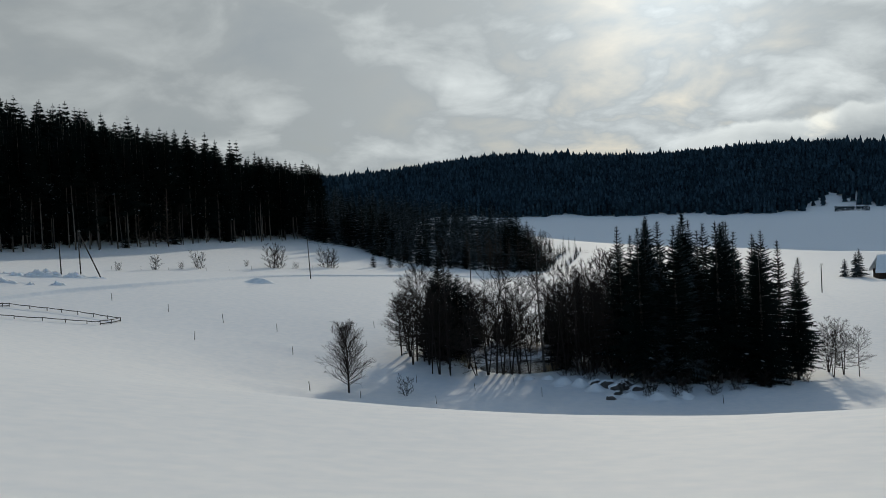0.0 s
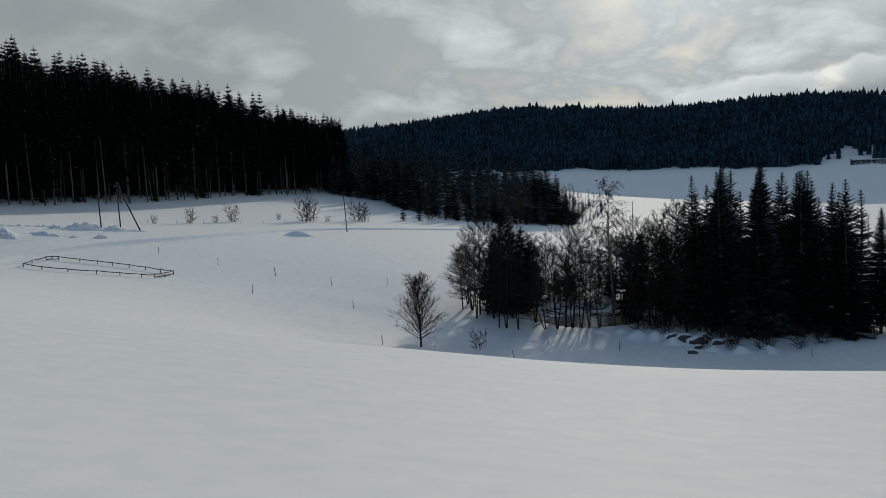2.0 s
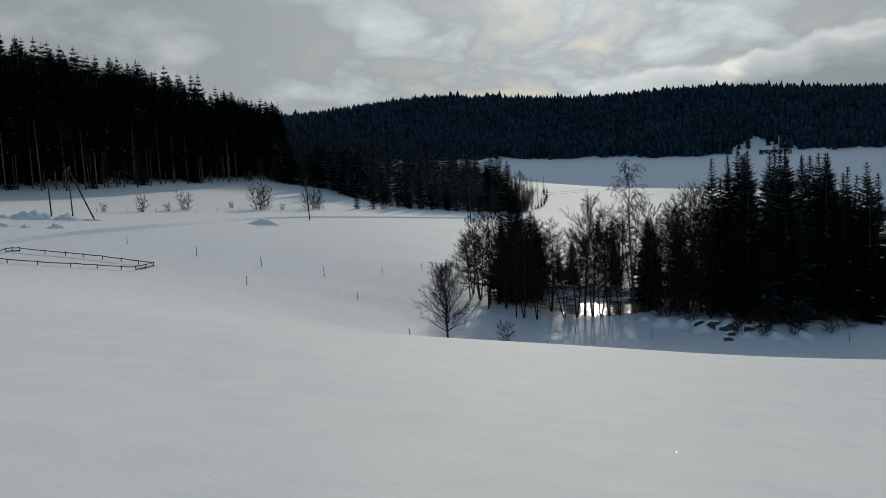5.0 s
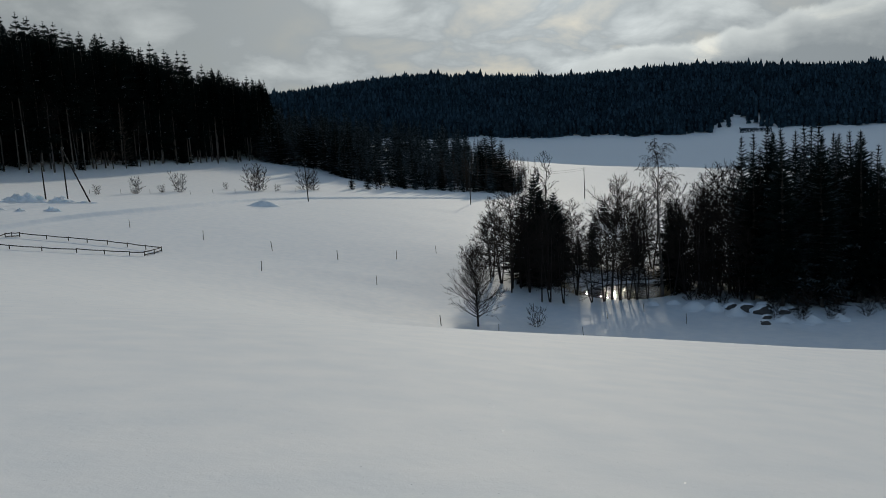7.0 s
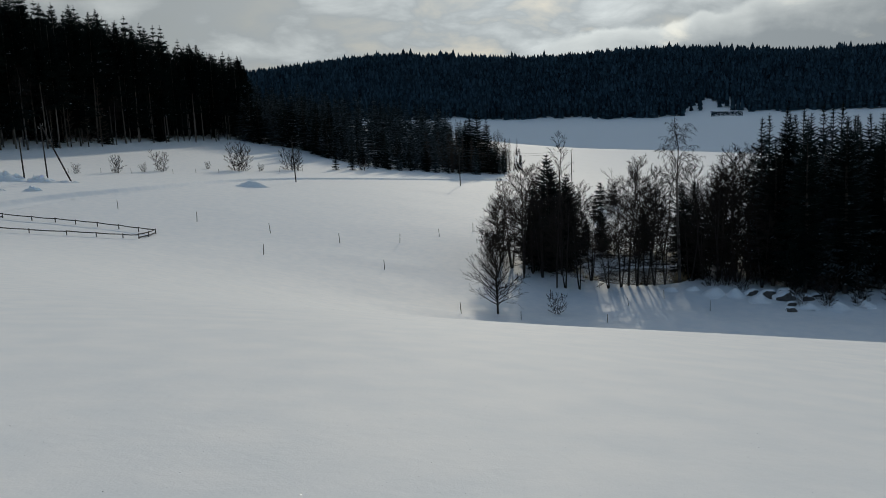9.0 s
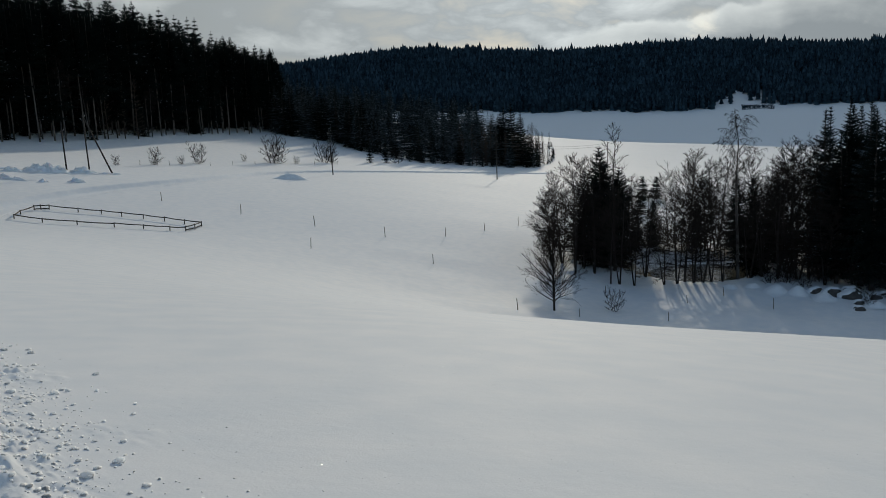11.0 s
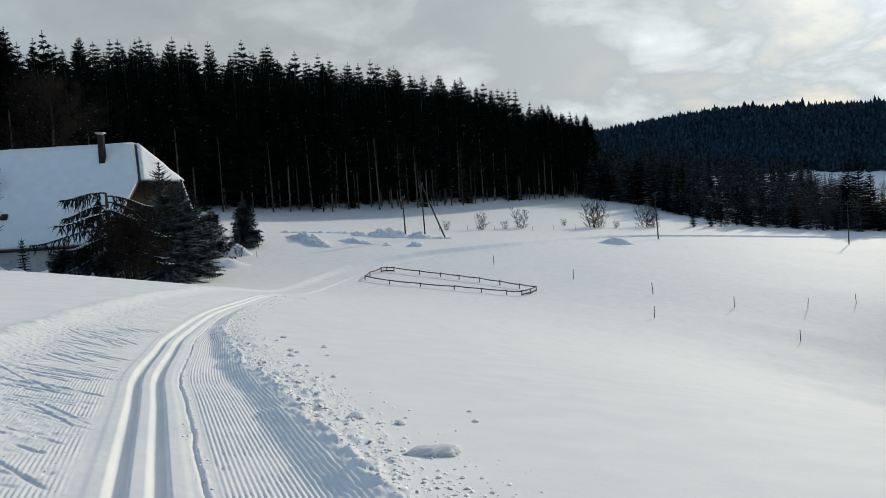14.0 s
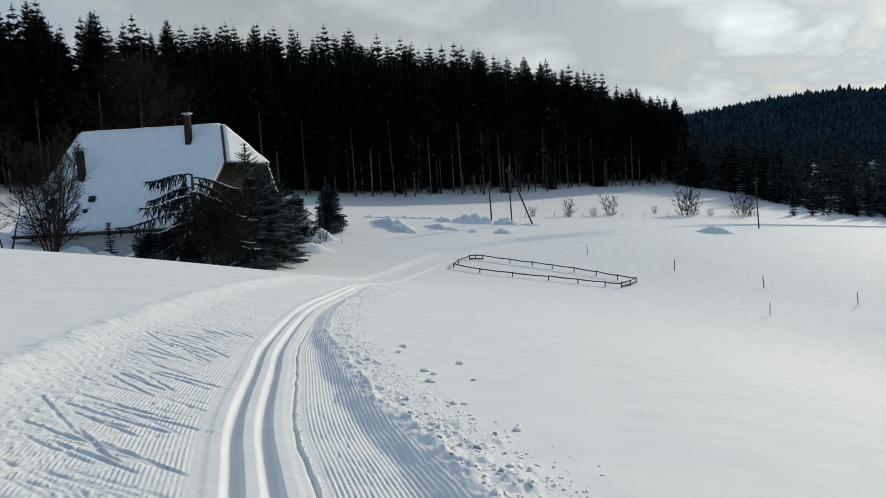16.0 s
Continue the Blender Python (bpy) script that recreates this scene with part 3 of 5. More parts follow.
# ---- trees ----
def spruce_shapes(seed, height, reach, clear, whorls, twigs, trunk_r, droop=0.35, ragged=0.25, taper=0.68, broad=1.0, sag=0.0):
    """Trunk and crown of a spruce: whorls of drooping boughs, each a spine with hanging side twigs."""
    rng = random.Random(seed)
    trunk, crown = Shape(), Shape()
    pts, rad = [], []
    for i in range(8):
        t = i / 7
        pts.append((0.08 * math.sin(t * 4 + seed), 0.08 * math.cos(t * 3 + seed), -0.6 + t * (height + 0.4)))
        rad.append(trunk_r * (1 - t) ** 0.8 + 0.012)
    trunk.tube(pts, rad, 8)
    for w in range(whorls):
        t = (w + rng.uniform(-0.3, 0.3)) / whorls
        z = clear + (height - clear) * max(0.0, t) ** 0.9
        span = reach * (max(0.0, 1 - (z - clear) / (height - clear)) ** taper) + 0.16
        if z < clear + 0.12 * (height - clear):
            span *= 0.75
        count = 5 + int(3 * (1 - t) + rng.random())
        turn = rng.uniform(0, 6.28)
        for k in range(count):
            a = turn + 2 * math.pi * k / count + rng.uniform(-0.3, 0.3)
            r = span * rng.uniform(1 - ragged * 1.6, 1 + ragged * 0.7)
            out, side = Vector((math.cos(a), math.sin(a), 0)), Vector((-math.sin(a), math.cos(a), 0))
            lift = 0.55 * t * r
            last = None
            base = Vector((0, 0, z))
            n = twigs
            spine = []
            for j in range(n + 1):
                q = j / n
                drop = -droop * r * q * (1 - t * 0.7) + 0.22 * droop * r * q * q * q + lift * q
                if sag:
                    drop = -sag * r * (1 - (1 - q) ** 2.4) + 0.16 * r * q ** 3
                spine.append(base + out * (r * q) + Vector((0, 0, drop)))
            for j in range(n):
                q = (j + 0.6) / n
                p, nxt = spine[j], spine[j + 1]
                wide = broad * (1 + (0.9 * t if broad > 1.2 else 0)) * (0.34 * r * (1 - q) ** 0.7 + 0.07 * r) * rng.uniform(0.7, 1.25)
                fall = wide * rng.uniform(0.25, 0.75)
                for sgn in (-1, 1):
                    tip = p.lerp(nxt, 0.9) + side * sgn * wide + out * (wide * 0.45) + Vector((0, 0, -fall))
                    crown.add([p, nxt, tip], [(0, 1, 2)])
                hang = p.lerp(nxt, 0.5) + Vector((rng.uniform(-0.05, 0.05), rng.uniform(-0.05, 0.05), -wide * rng.uniform(0.5, 0.95) * (2.2 if sag else 1.0)))
                crown.add([p, nxt, hang], [(0, 1, 2)])
            tip = spine[-1] + out * 0.08 * r
            crown.add([spine[-2] + side * 0.05 * r, tip, spine[-2] - side * 0.05 * r], [(0, 1, 2)])
    crown.tube([(0, 0, height - 0.9), (0, 0, height + 0.1)], [0.05, 0.01], 4)
    for k in range(3):
        a = k * 2.1 + seed
        for hh in (0.15, 0.5):
            crown.add([(0, 0, height - hh), (0, 0, height - hh - 0.12), (0.25 * math.cos(a), 0.25 * math.sin(a), height - hh + 0.12)], [(0, 1, 2)])
    return trunk, crown


def spruce(kind, seed, height, reach, clear, whorls, twigs, trunk_r, label, group, needles=None, bark=None, **more):
    trunk, crown = spruce_shapes(seed, height, reach, clear, whorls, twigs, trunk_r, **more)
    ob = thing(kind, label, "tree", group=group)
    part("trunk", trunk, bark or BARK, ob, smooth=True)
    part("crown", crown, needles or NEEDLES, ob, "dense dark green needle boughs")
    return ob


def fan_shapes(seed, height, trunk_r, clear=0.15, limbs=26, reach=1.6, subs=7, fine=4, angle=(35, 65), stems=1, splay=0.15, crown="round", droop=0.0, twig_r=0.0075):
    """A leafless tree: straight leaders with many ascending limbs, each with side twigs and fine tips."""
    rng = random.Random(seed)
    wood, twigs = Shape(), Shape()
    for st in range(stems):
        a0 = 2 * math.pi * st / stems + rng.uniform(-0.5, 0.5)
        lean = Vector((math.cos(a0), math.sin(a0), 0)) * (0 if stems == 1 else splay * rng.uniform(0.5, 1.2))
        tall = height * (1 if st == 0 else rng.uniform(0.7, 0.98))
        lead, rad = [], []
        for i in range(8):
            t = i / 7
            lead.append(Vector((rng.gauss(0, 0.02), rng.gauss(0, 0.02), 0)) * tall * 0.5 * t + lean * (tall * t ** 0.8) + lean * 0.3 + Vector((0, 0, -0.3 + (tall + 0.3) * t)))
            rad.append(trunk_r * (1 if st == 0 else 0.8) * (1 - t) ** 0.9 + 0.008)
        wood.tube(lead, rad, 6)
        for k in range(limbs):
            q = (k + rng.random()) / limbs
            h = clear + (0.985 - clear) * q
            f = h * 7
            i = min(6, int(f))
            root = lead[i].lerp(lead[i + 1], f - i)
            thick = rad[i] + (rad[i + 1] - rad[i]) * (f - i)
            env = math.sin(math.pi * (0.16 + 0.80 * q)) ** 0.6 if crown == "round" else (1 - 0.72 * q) if crown == "cone" else max(0.12, math.sqrt(1 - q * q)) * (0.72 + 0.28 * min(1, q * 5)) if crown == "dome" else 1 - 0.4 * abs(q - 0.4)
            length = reach * env * rng.uniform(0.7, 1.15)
            turn = k * 2.4 + rng.uniform(-0.5, 0.5) + a0
            lift = radians(angle[0] + (angle[1] - angle[0]) * q + rng.uniform(-8, 8))
            out = Vector((math.cos(turn), math.sin(turn), 0))
            way = out * math.cos(lift) + Vector((0, 0, math.sin(lift)))
            pts, p, w = [root], root, way
            for j in range(4):
                w = (w + Vector((rng.gauss(0, 0.10), rng.gauss(0, 0.10), rng.gauss(0.03, 0.07) - droop * 0.22 * j))).normalized()
                p = p + w * length / 4
                pts.append(p)
            r0 = max(0.011, thick * 0.5)
            twigs.tube(pts, [r0, r0 * 0.8, max(twig_r, r0 * 0.6), twig_r, twig_r * 0.8], 4, False)
            for j in range(subs):
                m = 0.12 + 0.88 * (j + rng.random()) / subs
                g = min(m, 0.999) * 4
                b = pts[int(g)].lerp(pts[int(g) + 1], g - int(g))
                along = (pts[int(g) + 1] - pts[int(g)]).normalized()
                side = Vector((rng.gauss(0, 1), rng.gauss(0, 1), rng.gauss(0, 0.6)))
                d = (along + side.normalized() * 0.75 + Vector((0, 0, 0.12 - droop * 0.9))).normalized()
                size = length * 0.42 * (1.25 - 0.75 * m) * rng.uniform(0.7, 1.3)
                mid = b + d * size * 0.5
                d2 = (d + Vector((rng.gauss(0, 0.15), rng.gauss(0, 0.15), 0.1 - droop * 0.8))).normalized()
                end = mid + d2 * size * 0.5
                twigs.tube([b, mid, end], [twig_r, twig_r * 0.85, twig_r * 0.6], 3, False)
                for n in range(fine):
                    v = rng.uniform(0.2, 1.0)
                    c = b.lerp(mid, v * 2) if v < 0.5 else mid.lerp(end, v * 2 - 1)
                    sd = Vector((rng.gauss(0, 1), rng.gauss(0, 1), rng.gauss(0, 0.7))).normalized()
                    e = c + (d2 + sd * 0.8 + Vector((0, 0, -droop))).normalized() * size * rng.uniform(0.3, 0.55)
                    twigs.tube([c, e], [twig_r * 0.8, twig_r * 0.5], 3, False)
    return wood, twigs


def bare_tree(kind, seed, label, group="", bark=None, twig=None, category="tree", **shape):
    wood, twigs = fan_shapes(seed, **shape)
    ob = thing(kind, label, category, group=group)
    part("trunk", wood, bark or ALDER, ob, smooth=True)
    part("crown", twigs, twig or TWIG, ob, "fine leafless twigs")
    return ob


def plant(ob, x, y, turn=0.0, size=1.0, dz=-0.05, tilt=(0, 0)):
    p = at(x, y, dz)
    return copy_thing(ob, Matrix.LocRotScale(p, Euler((tilt[0], tilt[1], turn)), (size, size, size)))


def place(ob, x, y, turn=0.0, size=1.0, dz=-0.05, tilt=(0, 0)):
    ob.matrix_world = Matrix.LocRotScale(at(x, y, dz), Euler((tilt[0], tilt[1], turn)), (size, size, size))
    return ob


def sized_copy(ob, x, y, turn, size, dz=-0.05, tilt=(0, 0)):
    c = plant(ob, x, y, turn, 1.0, dz, tilt)
    c.matrix_basis = Matrix.LocRotScale(at(x, y, dz), Euler((tilt[0], tilt[1], turn)), (size, size, size))
    return c


def dry(x, y):
    """Keeps a tree off the pond."""
    if ((x - 14.3) / 5.9) ** 2 + ((y - 81.2) / 4.9) ** 2 < 1:
        y = 75.9 if y < 78.6 else 87.0
    return x, y


# grove spruces by the hollow
rng = random.Random(5)
GROVE = "spruces of the grove"
LAB_G = "tall dark green spruce with lightly snowed boughs"
kinds = [spruce("spruce", 11 + k, 15.0, (2.7, 3.0, 2.5, 2.9)[k], (1.8, 0.6, 1.4, 0.5)[k], 46, 8, 0.2, LAB_G, GROVE, (None, NEEDLES_FROST, None, None)[k], taper=(0.86, 0.92, 0.8, 0.95)[k], ragged=0.34) for k in range(4)]
row = [(24.6, 70.4, 14.6), (25.9, 72.8, 15.2), (27.7, 69.6, 14.8), (29.4, 72.6, 15.8), (31.8, 70.4, 15.0), (33.9, 73.4, 15.0), (36.4, 71.4, 14.2), (38.6, 73.0, 13.2), (40.8, 73.6, 11.6),
       (24.0, 76.0, 14.4), (27.2, 77.2, 15.4), (31.0, 77.4, 15.6), (35.0, 78.0, 14.8), (38.4, 78.0, 13.2), (33.0, 82.0, 15.0), (28.5, 82.0, 14.6), (26.3, 74.6, 14.8), (30.2, 75.0, 15.4), (34.4, 75.6, 15.0), (37.2, 75.4, 13.8), (23.4, 73.0, 12.8), (28.6, 71.0, 14.6), (32.8, 71.6, 14.4), (35.4, 69.6, 12.8), (24.9, 74.4, 13.6), (30.6, 72.0, 14.2), (33.4, 70.2, 12.6), (36.9, 73.6, 13.0), (39.6, 71.6, 10.6), (26.8, 71.2, 13.2), (32.0, 74.4, 14.8), (35.8, 76.6, 14.0), (29.0, 79.4, 14.8)]
for k, (x, y, h) in enumerate(row):
    ob = kinds[k % 4]
    (place if k < 4 else sized_copy)(ob, x, y, rng.uniform(0, 6), h / 15.0)
small = spruce("spruce", 31, 11.0, 2.6, 0.3, 40, 8, 0.15, "slim dark spruce among bare alders", GROVE)
for k, (x, y, h) in enumerate([(6.1, 82.4, 10.9), (8.1, 82.8, 9.0), (9.5, 83.6, 7.2), (5.3, 84.4, 8.4), (7.2, 84.6, 9.2), (18.4, 77.6, 8.8), (10.4, 88.6, 3.4), (13.8, 88.6, 4.8), (18.4, 88.4, 5.0), (21.6, 86.4, 7.6), (22.6, 81.0, 8.6), (12.6, 89.8, 3.2)]):
    x, y = dry(x, y)
    (place if k == 0 else sized_copy)(small, x, y, rng.uniform(0, 6), h / 11.0)
tiny = spruce("spruce", 37, 3.2, 1.1, 0.1, 16, 5, 0.06, "small young spruce on open snow", "young spruces in the field")
for k, (x, y, h) in enumerate([(32.0, 130.0, 3.6), (29.0, 128.0, 3.8), (-60.91, 93.8, 0), (22.0, 112.0, 3.0)]):
    if h:
        (place if k == 0 else sized_copy)(tiny, x, y, rng.uniform(0, 6), h / 3.2)

# bare trees of the grove
ALD = "leafless dark alder at the edge of the hollow"
alders = [bare_tree("alder", 50 + k, ALD, "bare trees of the grove", height=8.8, trunk_r=0.085, clear=0.22, limbs=(28, 24, 20, 36)[k], reach=(2.6, 2.3, 2.1, 2.9)[k], subs=11, fine=4, angle=(0, 50), stems=(2, 2, 3, 1)[k], splay=0.12, crown="round", twig_r=0.011, droop=-0.03) for k in range(4)]
for k, (x, y, h) in enumerate([(2.3, 85.4, 7.2), (3.45, 81.6, 10.0), (2.7, 83.2, 8.4), (4.2, 81.4, 9.6), (1.7, 83.6, 6.4), (3.0, 80.2, 7.4), (4.7, 80.0, 8.2), (5.05, 76.9, 7.6), (5.75, 76.7, 8.2), (6.85, 76.1, 6.6), (8.8, 78.4, 7.4), (11.5, 76.4, 10.6), (12.1, 76.9, 9.4), (12.9, 76.9, 8.4),
                               (10.0, 86.9, 7.4), (8.5, 84.8, 7.6), (11.4, 87.4, 7.0), (17.2, 76.0, 8.0), (18.5, 76.2, 8.6), (19.4, 75.2, 9.4), (20.2, 76.4, 10.2), (21.0, 74.8, 10.0), (21.6, 76.8, 10.8), (22.4, 75.4, 11.4), (22.9, 78.2, 11.0), (20.6, 79.2, 9.8), (18.6, 79.6, 8.8), (23.4, 73.2, 9.6), (22.2, 72.8, 7.6), (19.8, 82.6, 9.2), (23.8, 80.4, 11.2), (16.8, 86.8, 8.0), (13.7, 77.0, 8.0), (14.7, 76.6, 7.2), (10.6, 77.4, 8.2), (15.4, 88.6, 7.0), (9.4, 88.2, 7.0)]):
    x, y = dry(x, y)
    (place if k < 4 else sized_copy)(alders[k % 4], x, y, rng.uniform(0, 6), h / 8.8, tilt=(rng.uniform(-0.05, 0.05), rng.uniform(-0.06, 0.06)))
sized_copy(alders[1], 9.45, 75.9, 1.0, 0.74, tilt=(0.0, -0.40))
for k, (x, y, h) in enumerate([(43.6, 73.0, 5.0), (45.4, 74.6, 5.4), (44.6, 76.0, 5.6), (46.4, 73.6, 4.6)]):
    sized_copy(alders[k], x, y, k * 1.9, h / 8.8)
birch = bare_tree("birch", 71, "tall leafless birch with a pale stem and hanging twigs", bark=BIRCH, height=14.0, trunk_r=0.15, clear=0.5, limbs=30, reach=2.7, subs=9, fine=5, angle=(32, 64), crown="round", droop=0.75, twig_r=0.013)
place(birch, 16.2, 76.1, 0.6, 1.0, tilt=(0.0, -0.05))
aspen = bare_tree("birch", 72, "slender leafless tree rising above a spruce", height=13.2, trunk_r=0.12, clear=0.3, limbs=34, reach=1.7, subs=7, fine=4, angle=(25, 62), crown="round", twig_r=0.012)
place(aspen, 6.7, 80.4, 2.0, 1.0)

# lone tree, bushes
lone = bare_tree("field_tree", 83, "round-crowned leafless tree standing alone in snow", height=7.0, trunk_r=0.11, clear=0.16, limbs=80, reach=3.3, subs=10, fine=5, angle=(30, 68), crown="dome", droop=-0.06, twig_r=0.010)
place(lone, -2.42, 68.4, 0.4, 0.84)
BUSH = "leafless bushy shrub standing in the snow"
bushes = [bare_tree("shrub", 90 + k, BUSH, "bare shrubs in the fields", category="shrub", bark=TWIG, height=3.2, trunk_r=0.032, clear=0.06, limbs=11, reach=1.2, subs=7, fine=3, angle=(14, 60), stems=5, splay=0.42, crown="dome", droop=-0.1, twig_r=0.009) for k in range(3)]
spots = [(-43.78, 138.0, 2.8), (-41.0, 143.3, 1.6), (-38.96, 147.4, 3.6), (-28.1, 162.0, 5.2), (-18.75, 173.9, 5.0), (-48.0, 132.0, 1.6), (-27.0, 163.0, 4.6), (2.6, 69.5, 1.9), 
         (27.0, 119.0, 3.0), (88.0, 128.0, 4.2), (90.5, 130.0, 4.2), (24.0, 66.4, 1.8), (22.0, 67.0, 1.6), (26.4, 66.2, 1.6), (-17.3, 175.0, 4.2), (-33.0, 160.0, 1.4), (-24.0, 166.0, 1.5), (24.6, 67.6, 2.6), (27.4, 67.0, 2.2), (29.8, 66.6, 2.0), (32.2, 67.4, 2.2), (34.8, 68.2, 1.8), (37.6, 69.2, 1.8), (39.8, 70.6, 1.6), (20.6, 75.4, 4.2), (22.6, 74.0, 4.0), (19.0, 78.8, 4.0), (21.6, 77.2, 4.4), (18.2, 74.2, 3.0), (23.4, 76.0, 4.2), (4.4, 82.6, 3.0), (13.0, 88.0, 2.4), (15.2, 87.4, 2.6), (17.0, 87.6, 3.0), (9.6, 87.4, 2.6), (19.6, 74.0, 2.6), (23.5, 70.5, 2.4), (20.2, 72.6, 2.2), (11.2, 88.4, 2.2), (14.4, 89.4, 2.6)]
for k, (x, y, h) in enumerate(spots):
    if dry(x, y) != (x, y):
        continue
    (place if k < 3 else sized_copy)(bushes[k % 3], x, y, rng.uniform(0, 6), h / 3.2)

# the wood behind the fields: edge trees stand singly, the rest is one mass
WOOD = "old spruces along the wood's edge"
LAB_W = "tall old spruce with a bare lower trunk at the wood's edge"
wood_kinds = [spruce("spruce", 101 + k, 26.0, (3.7, 4.2, 3.4, 4.4, 3.9)[k], (13.5, 9.0, 15.0, 4.5, 12.0)[k], 40, 6, 0.16, LAB_W, WOOD, None, PALE_BARK, ragged=0.30, taper=(0.78, 0.84, 0.74, 0.88, 0.8)[k], broad=1.15) for k in range(5)]
low_kinds = [spruce_shapes(140 + k, 26.0, 4.4, 2.0, 23, 2, 0.25, taper=0.84, broad=1.7) for k in range(3)]
EDGE = [(-190, 46), (-150, 48), (-114, 55), (-98, 65), (-90.5, 77), (-89, 92), (-87, 108), (-83.5, 123), (-76, 137), (-63, 162), (-55, 182), (-44, 206), (-35, 228), (-31, 246), (-34, 275)]
edge = spline(EDGE, 1.0)
_et = np.gradient(edge, axis=0)
_et /= np.linalg.norm(_et, axis=1)[:, None]
inward = np.stack([-_et[:, 1], _et[:, 0]], 1)


def join_shapes(shapes_at, name, mat):
    """One mesh out of many placed copies: (vertex array, face list, matrix)."""
    V, F, k = [], [], 0
    for v, f, m in shapes_at:
        a = np.array(m)
        V.append(v @ a[:3, :3].T + a[:3, 3])
        F.append(f + k)
        k += len(v)
    V, F = np.concatenate(V), np.concatenate(F)
    me = bpy.data.meshes.new(name)
    me.vertices.add(len(V))
    me.vertices.foreach_set("co", V.ravel())
    me.loops.add(F.size)
    me.loops.foreach_set("vertex_index", F.ravel())
    me.polygons.add(len(F))
    me.polygons.foreach_set("loop_start", np.arange(0, F.size, F.shape[1]))
    me.update(calc_edges=True)
    me.materials.append(mat)
    return me


def triangles(shape):
    f = []
    for face in shape.f:
        for i in range(1, len(face) - 1):
            f.append((face[0], face[i], face[i + 1]))
    return np.array(shape.v, float), np.array(f, int)


def stand(along, depth):
    """Height of the wood over that of its model trees, by the way along its edge."""
    return float(np.interp(along, (60, 90, 105, 120, 137, 162, 182, 200, 212, 225, 240), (20.0, 20.6, 21.8, 22.8, 24.4, 25.8, 27.1, 26.5, 25.5, 23.8, 20.8)) + 0.055 * max(0, depth - 6)) / 26.0


placed = 0
deep = []
lows = [triangles(c) for _, c in low_kinds]
rng = random.Random(21)
for depth in (0.5, 3.5, 6.5, 9.5, 12.5):
    s = rng.uniform(0, 3)
    while s < len(edge) - 2:
        i = int(s)
        d = depth + rng.uniform(-1.5, 1.5)
        x, y = edge[i] + inward[i] * d
        h = rng.triangular(0.66, 1.07, 0.93) * stand(edge[i, 1], d)
        seen = x > -112
        if seen and placed < 130:
            (place if placed < 5 else sized_copy)(wood_kinds[placed % 5], x, y, rng.uniform(0, 6.28), h, tilt=(rng.gauss(0, 0.012), rng.gauss(0, 0.012)))
            placed += 1
        else:
            deep.append((x, y, h))
        s += rng.uniform(2.0, 4.6) + depth * 0.08
for k in range(720):
    i = rng.randrange(len(edge) - 2)
    d = 9 + 68 * rng.random() ** 0.85
    x, y = edge[i] + inward[i] * d
    deep.append((x, y, rng.triangular(0.66, 1.05, 0.90) * stand(edge[i, 1], d)))
mats = [Matrix.LocRotScale(at(x, y, -0.1), Euler((0, 0, rng.uniform(0, 6.28))), (h, h, h)) for x, y, h in deep]
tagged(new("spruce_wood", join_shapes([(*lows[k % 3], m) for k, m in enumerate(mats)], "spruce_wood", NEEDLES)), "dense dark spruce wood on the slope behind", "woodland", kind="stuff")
stem = triangles(Shape().tube([(0, 0, -0.5), (0, 0, 12), (0, 0, 26)], [0.15, 0.11, 0.03], 5))
tagged(new("wood_trunks", join_shapes([(*stem, m) for m in mats], "wood_trunks", PALE_BARK)), "bare lower trunks inside the spruce wood", "woodland", kind="stuff")

# pale slender birches standing before the wood
for k, (x, y, h) in enumerate([(-66.5, 159.6, 0.95), (-62.7, 159.6, 1.0), (-72.3, 151.0, 0.9), (-64.4, 163.4, 1.05), (-60.6, 166.4, 0.8), (-53.2, 183.5, 0.7)]):
    sized_copy(birch, x, y, k * 1.7, h, tilt=(0.0, rng.uniform(-0.09, -0.03)))

# young growth under the wood's edge
under = spruce("spruce", 160, 4.5, 1.5, 0.1, 18, 5, 0.07, "small young spruce under the wood's edge", "young spruces under the wood")
rng = random.Random(61)
for k in range(26):
    i = rng.randrange(40, len(edge) - 20)
    x, y = edge[i] + inward[i] * rng.uniform(-0.5, 9)
    (place if k == 0 else sized_copy)(under, x, y, rng.uniform(0, 6.28), rng.uniform(0.4, 1.3))

# younger plantation in the dip beyond the fields
PLANT = "young spruces of the plantation edge"
young = [spruce("spruce", 171 + k, 10.0, 2.2, 0.4, 24, 5, 0.14, "young dark spruce at the plantation's edge", PLANT, (NEEDLES_FROST, HEAVY_FROST, NEEDLES)[k], taper=0.9) for k in range(3)]
front = spline([(-31, 231.5), (-24.4, 230), (-15.0, 229), (-9.5, 217), (-3.0, 206), (1.5, 198), (10, 199.5), (23, 201.5), (31, 205.5), (37, 214), (43, 228), (50, 250), (56, 272)], 1.0)
_ft = np.gradient(front, axis=0)
_ft /= np.linalg.norm(_ft, axis=1)[:, None]
behind = np.stack([-_ft[:, 1], _ft[:, 0]], 1)
young_low = [triangles(spruce_shapes(180 + k, 10.0, 2.1, 0.4, 17, 3, 0.12, broad=1.2, taper=1.0, ragged=0.35)[1]) for k in range(3)]
rng = random.Random(33)
placed, mass = 0, []
